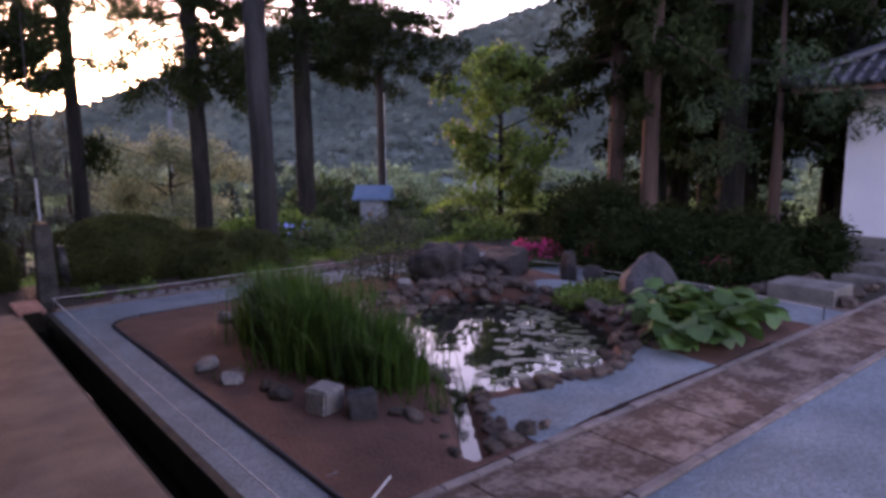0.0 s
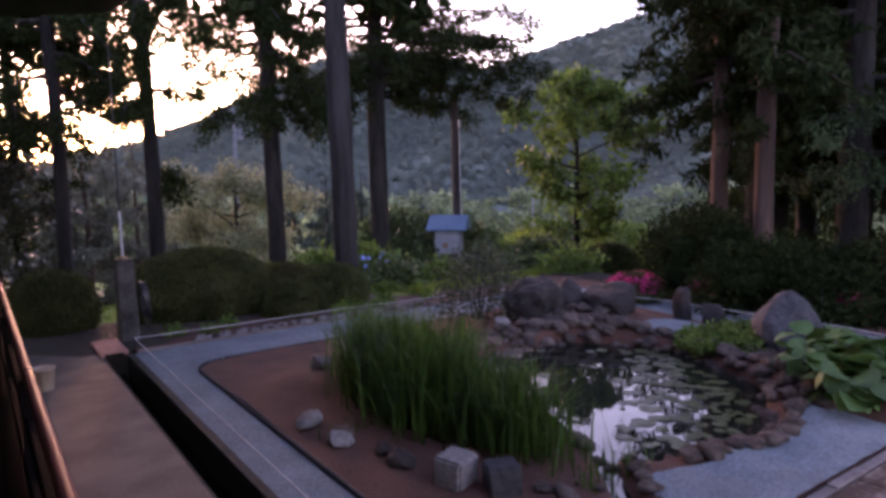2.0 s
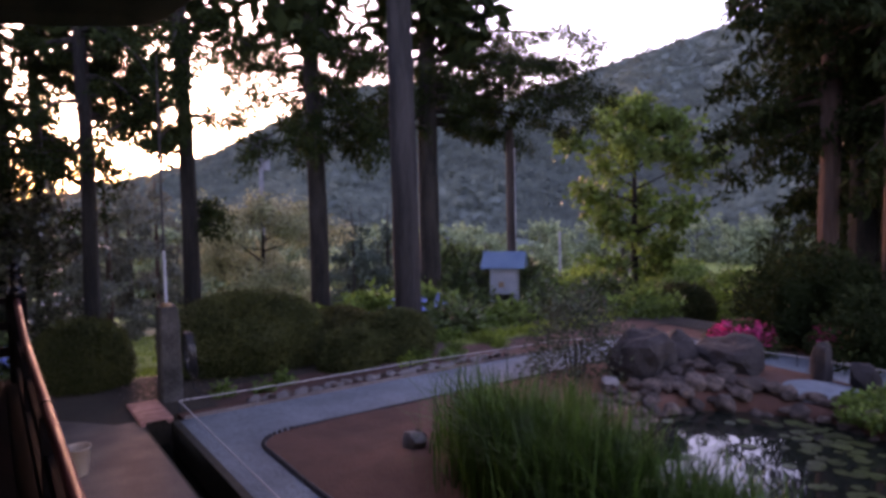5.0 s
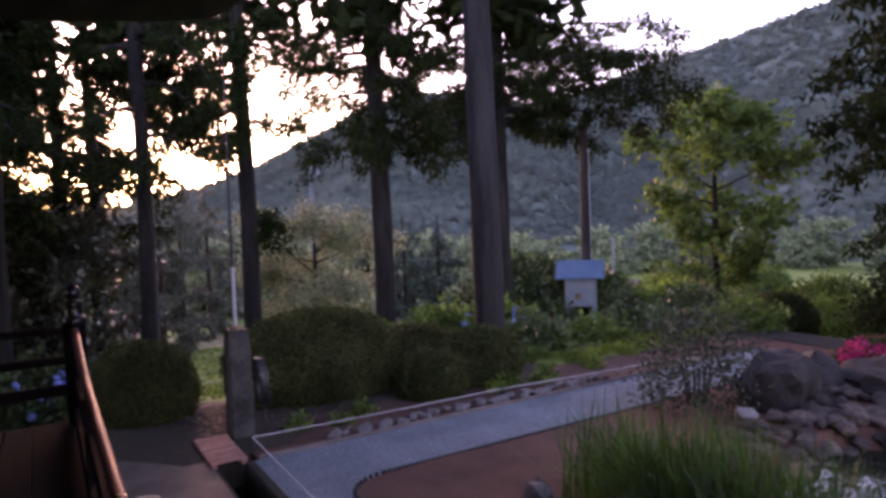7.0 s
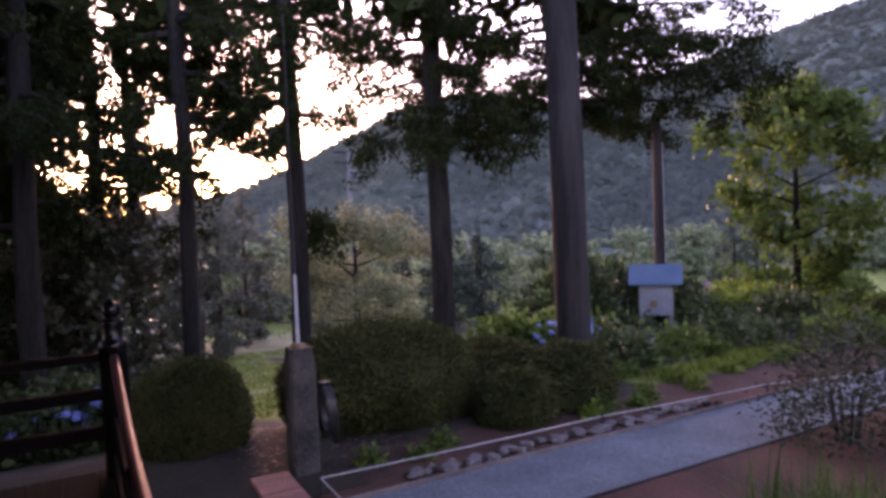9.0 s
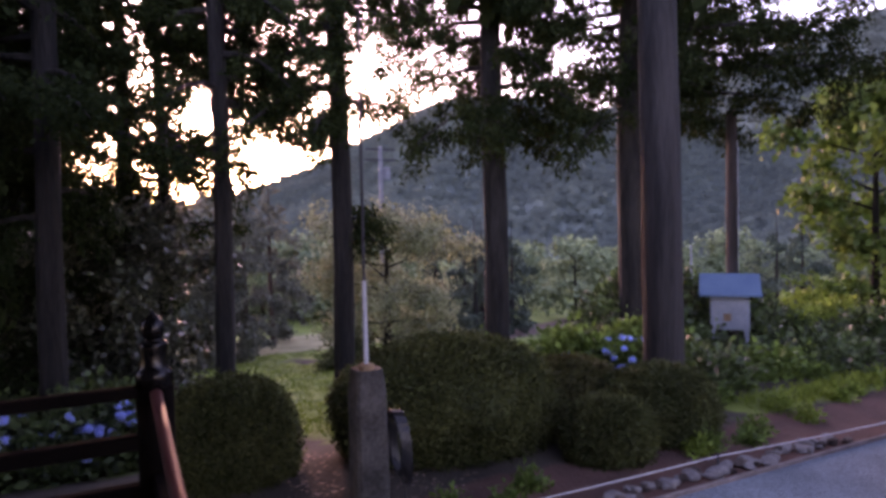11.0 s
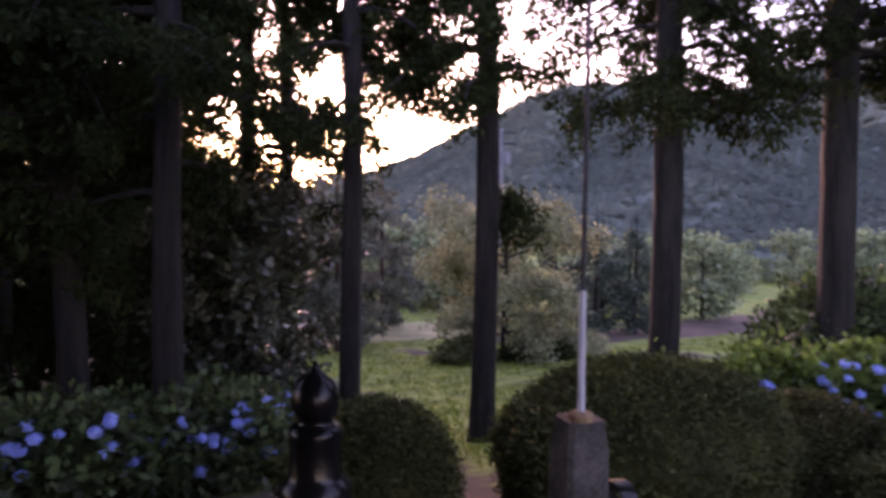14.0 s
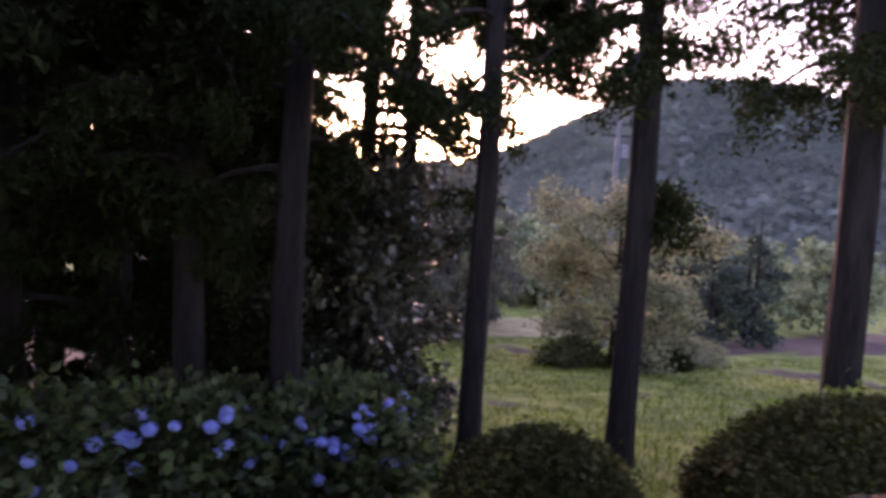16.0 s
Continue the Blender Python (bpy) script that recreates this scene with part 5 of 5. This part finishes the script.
grate = thing("ditch_grate", "reddish slatted wooden grate over the ditch end", "grate", (1.41, 11.65, 0.02))
for k in range(15):
    part("slat", Shape().box(-0.18, 0.18, -0.46 + k * 0.0635, -0.46 + k * 0.0635 + 0.026, 0.02, 0.034, 0.003), M_GRATE, grate)
for x in (-0.15, 0.15):
    part("bearer", Shape().box(x - 0.025, x + 0.025, -0.47, 0.47, -0.03, 0.02), M_GRATE, grate)

bucket = thing("bucket", "pale pinkish plastic bucket standing on the walk", "bucket", (0.48, 10.05, 0.0))
part("pail", Shape().lathe([(0.085, 0), (0.092, 0.01), (0.118, 0.25), (0.126, 0.252), (0.126, 0.27), (0.116, 0.268), (0.108, 0.2), (0.086, 0.03), (0.01, 0.025)], 24).mesh("pail", M_BUCKET, True), None, bucket)
part("handle", Shape().tube([(0.125 * math.cos(w), 0.02 - 0.0 * w, 0.25 - 0.10 * math.sin(w)) for w in np.linspace(0, math.pi, 13)], [0.004] * 13, 6), M_DARKMETAL, bucket, "thin wire handle")

rope = thing("boundary_rope", "pale rope strung on low pegs along the gravel", "rope")
stakes = [(1.73, -1.5), (1.72, 3.6), (1.73, 11.5), (5.0, 11.42), (7.6, 11.22), (9.15, 10.75), (9.65, 8.1), (9.8, 5.4), (9.55, 3.5)]
for x, y in stakes:
    part("peg", Shape().tube([(x, y, -0.1), (x, y, 0.17)], [0.011, 0.011], 8), M_DARKMETAL, rope, "thin metal peg")
for (x0, y0), (x1, y1) in zip(stakes, stakes[1:]):
    span = math.hypot(x1 - x0, y1 - y0)
    line = [(x0 + (x1 - x0) * t, y0 + (y1 - y0) * t, 0.145 - 0.012 * span * t * (1 - t)) for t in np.linspace(0, 1, 9)]
    part("strand", Shape().tube(line, [0.0068] * 9, 6), M_ROPE, rope)
solid("bamboo_cane", Shape().tube([(2.2, 3.5, 0.03), (2.55, 3.72, 0.035)], [0.009, 0.008], 8), M_ROPE, "short pale cane lying on the soil", "cane")

box = thing("instrument_shelter", "whitish wooden box on legs under a blue tin roof", "shelter box", on_land(10.65, 16.0), turn=-47)
bz = -land(10.65, 16.0)
for x in (-0.3, 0.3):
    for y in (-0.2, 0.2):
        part("leg", Shape().box(x - 0.035, x + 0.035, y - 0.035, y + 0.035, -0.1, bz + 0.26), M_BOXWOOD, box)
body_ob = part("cabinet", Shape().box(-0.34, 0.34, -0.28, 0.28, bz + 0.25, bz + 0.88, 0.01), M_BOXWOOD, box)
part("door", Shape().box(-0.30, 0.30, -0.305, -0.282, bz + 0.3, bz + 0.82, 0.01), M_BOXWOOD, body_ob)
part("stain", Shape().box(-0.12, 0.02, -0.309, -0.3055, bz + 0.42, bz + 0.56), M_RUST, body_ob, "rusty stain")
roof_s = Shape()
roof_s.add([(-0.54, -0.45, bz + 0.93), (0.54, -0.45, bz + 0.93), (0.54, 0.05, bz + 1.30), (-0.54, 0.05, bz + 1.30), (0.54, 0.45, bz + 0.93), (-0.54, 0.45, bz + 0.93), (-0.54, -0.45, bz + 0.90), (0.54, -0.45, bz + 0.90), (0.54, 0.45, bz + 0.90), (-0.54, 0.45, bz + 0.90)],
           [(0, 1, 2, 3), (3, 2, 4, 5), (6, 7, 1, 0), (7, 8, 4, 1), (1, 4, 2), (8, 9, 5, 4), (9, 6, 0, 5), (0, 3, 5), (9, 8, 7, 6)])
part("roof", roof_s, M_BLUETIN, box, "blue painted tin roof")

pole = thing("utility_pole", "dark creosoted wooden pole with metal steps", "pole", on_land(11.22, 16.4))
part("shaft", Shape().tube([(0, 0, -0.3), (0, 0, 2.0), (0, 0, 5.2)], [0.125, 0.115, 0.10], 12, 0.05), M_POLE, pole)
for k in range(6):
    part("step_bolt", Shape().tube([(0.09 * (-1) ** k, 0, 2.3 + 0.45 * k), (0.22 * (-1) ** k, 0, 2.3 + 0.45 * k)], [0.011] * 2, 6), M_DARKMETAL, pole)
part("conduit", Shape().tube([(0.13, -0.03, 0.0), (0.125, -0.03, 4.6)], [0.018] * 2, 6), M_WHITE, pole, "pale conduit pipe")

tower = thing("far_utility_pole", "distant concrete pole with crossarms and a transformer", "pole", on_land(11.76, 36.78))
tz = -land(11.76, 36.78)
part("shaft", Shape().tube([(0, 0, -0.3), (0, 0, tz + 6.1)], [0.15, 0.10], 10), M_POLEGREY, tower)
for z in (5.9, 5.4):
    part("crossarm", Shape().box(-0.75, 0.75, -0.05, 0.05, tz + z, tz + z + 0.09), M_DARKMETAL, tower)
part("transformer", Shape().lathe([(0.18, 0), (0.2, 0.05), (0.2, 0.55), (0.1, 0.6)], 14, (0.28, 0, tz + 4.5)), M_POLEGREY, tower, "pale transformer can")
for k, (x, y, h) in enumerate(((31, 58, 6.0), (40, 44, 5.0))):
    fp = thing("far_utility_pole", "thin distant utility pole in the valley", "pole", on_land(x, y))
    part("shaft", Shape().tube([(0, 0, -0.3), (0, 0, h)], [0.11, 0.08], 8), M_POLEGREY, fp)

label_peg = thing("plant_label", "thin stake with a small white plant tag", "plant label", (10.4, 6.0, 0.0))
part("stake", Shape().tube([(0, 0, -0.05), (0.005, 0, 0.58)], [0.008, 0.007], 6), M_POLEGREY, label_peg)
part("tag", Shape().box(-0.02, 0.035, -0.014, -0.008, 0.16, 0.27), M_PLASTER, label_peg, "small white tag")

# fallen leaves on the bare earth beside the stone post
rng = np.random.default_rng(91)
fallen = [(x, y, land(x, y) + 0.012) for x, y in zip(rng.uniform(1.3, 3.0, 420), rng.uniform(12.15, 14.3, 420))]
lv, lf = leaf_quads(fallen, 1, (0.02, 0.02, 0.003), 0.07, 0.04)
lv[:, 2] = np.repeat(lv.reshape(-1, 4, 3)[:, 0, 2], 4) + (lv[:, 2] - np.repeat(lv.reshape(-1, 4, 3)[:, 0, 2], 4)) * 0.2
tagged(new("leaf_litter", quads(lv, lf, "leaf_litter", M_LITTER)), "dry brown leaves fallen on dark earth", "leaf litter", kind="stuff")

# black edging along the soil bed: a line of small lobes
edging = thing("bed_edging", "low black scalloped edging round the soil bed", "edging")
lobe = Shape().tube([(0, 0, -0.04), (0, 0, 0.022), (0, 0, 0.03)], [0.021, 0.021, 0.01], 8).mesh("lobe", M_EDGE, True)
run = [(SX0 - 0.02, 3.45 + 0.05 * k) for k in range(124)]
run += [(SX0 + 0.43 - 0.45 * math.cos(w), SY1 - 0.43 + 0.45 * math.sin(w)) for w in np.linspace(0.1, math.pi / 2, 10)]
run += [(SX0 + 0.45 + 0.05 * k, SY1 + 0.02) for k in range(126)]
for x, y in run:
    part("lobe", lobe, None, edging).matrix_basis = pose(x, y, 0)

# ---- white house beside the wood ----
house = thing("white_house", "white plastered storehouse with a dark tiled roof", "house", (14.1, 5.0, 0))
part("wall", Shape().box(0, 6, -6, 0, 0.6, 3.45), M_PLASTER, house, "smooth white plaster wall")
part("plinth", Shape().box(-0.08, 6.08, -6.08, 0.08, -0.1, 0.6, 0.02), M_STONE, house, "grey stone plinth")
part("eave", Shape().box(-0.75, 6.75, -6.75, 0.75, 3.28, 3.38), M_EAVE, house, "reddish wooden eaves")
rs = Shape().add([(-0.85, -6.85, 3.38), (6.85, -6.85, 3.38), (6.85, 0.85, 3.38), (-0.85, 0.85, 3.38), (2.4, -3.4, 5.3), (3.6, -2.6, 5.3)], [(0, 1, 4), (1, 5, 4), (1, 2, 5), (2, 3, 4, 5), (3, 0, 4), (3, 2, 1, 0)])
roof_ob = part("roof", rs, M_TILE, house, "dark glazed tile roof")
tile = Shape().tube([(0, 0, 0), (0.36, 0, 0.0)], [0.075, 0.068], 8).mesh("roof_tile", M_TILE, True)
for i in range(16):
    y0 = -3.0 + 0.24 * i
    for k in range(6):
        dx = -0.85 + 0.33 * k
        if y0 < 0.85 - (dx + 0.85) * 1.18:
            part("roof_tile", tile, None, roof_ob).matrix_basis = pose(dx, y0, 3.40 + (dx + 0.85) * 0.59, 0, -30.5, 0)
ridge = [(-0.9 + 3.3 * t, 0.9 - 4.3 * t, 3.46 + 1.92 * t) for t in np.linspace(0, 1, 8)]
part("hip_ridge", Shape().tube(ridge, [0.11] * 8, 8).mesh("hip_ridge", M_TILE, True), None, roof_ob)
for k in range(3):
    solid("stone_step", Shape().box(12.2 + 0.45 * k, 12.68 + 0.45 * k, 2.3, 4.4, -0.05, 0.15 + 0.15 * k, 0.02), M_STONE, "grey stone step before the white house", "step", group="steps to the white house")
solid("stone_block", Shape().box(10.28, 11.0, 3.65, 4.6, -0.04, 0.26, 0.02), M_STONE, "low rectangular grey stone block by the path", "stone block")
solid("stone_bench", Shape().box(11.5, 12.1, 5.25, 5.5, 0.38, 0.46, 0.02).box(11.55, 11.68, 5.28, 5.47, -0.05, 0.38).box(11.92, 12.05, 5.28, 5.47, -0.05, 0.38), M_STONE, "small weathered stone bench among shrubs", "bench")

# ---- pieces of the setting ----
path_bed = setting("stone_path", Shape().box(1.70, 12.2, 2.40, 3.425, -0.5, -0.012), M_SOIL, "reddish stone path to the white house", "path")
x = 1.72
pr = random.Random(12)
while x < 12.0:
    w = pr.uniform(1.0, 1.5)
    part("slab", Shape().box(x, min(x + w - 0.012, 12.15), 2.50, 3.325, -0.03, 0.012 + pr.uniform(-0.003, 0.004), 0.008), M_SLAB, path_bed)
    x += w
for y0 in (2.405, 3.335):
    x = 1.72
    while x < 12.0:
        w = pr.uniform(0.3, 0.55)
        part("kerb_stone", Shape().box(x, x + w - 0.01, y0, y0 + 0.085, -0.05, 0.02 + pr.uniform(-0.004, 0.008), 0.008), M_KERB, path_bed)
        x += w
for k in range(11):
    x0 = -1.99 + 0.195 * k
    part("floor_board", Shape().box(x0, x0 + 0.19, -6.9, 10.6, FLOOR - 0.022, FLOOR, 0.003), M_BOARD, veranda_floor)

# ---- meadow grass ----
rng = np.random.default_rng(77)
gn = 22000
gxs, gys = rng.uniform(-0.5, 24, gn), 15.2 + 25 * rng.random(gn) ** 1.5
cs = np.array([(x, y, land(x, y) + 0.01) for x, y in zip(gxs, gys) if patchy(x, y) > 0.05 and not (x > 14.5 and -0.5 < y - 33 - 0.42 * (x - 15) < 5.3)])
lawn = [(x, y, land(x, y) + 0.01) for x, y in zip(rng.uniform(7.0, 12.6, 750), rng.uniform(12.45, 12.95, 750)) if noise.noise((x * 0.8, y * 0.8, 1)) > -0.3]
cs = np.vstack([cs, lawn])
gq, gfq = leaf_quads(cs, 3, (0.08, 0.08, 0.0), 0.13, 0.02, -2.2)
tagged(new("meadow_tufts", quads(gq, gfq, "meadow_tufts", M_GRASS)), "rough green meadow grass", "grass", kind="stuff")
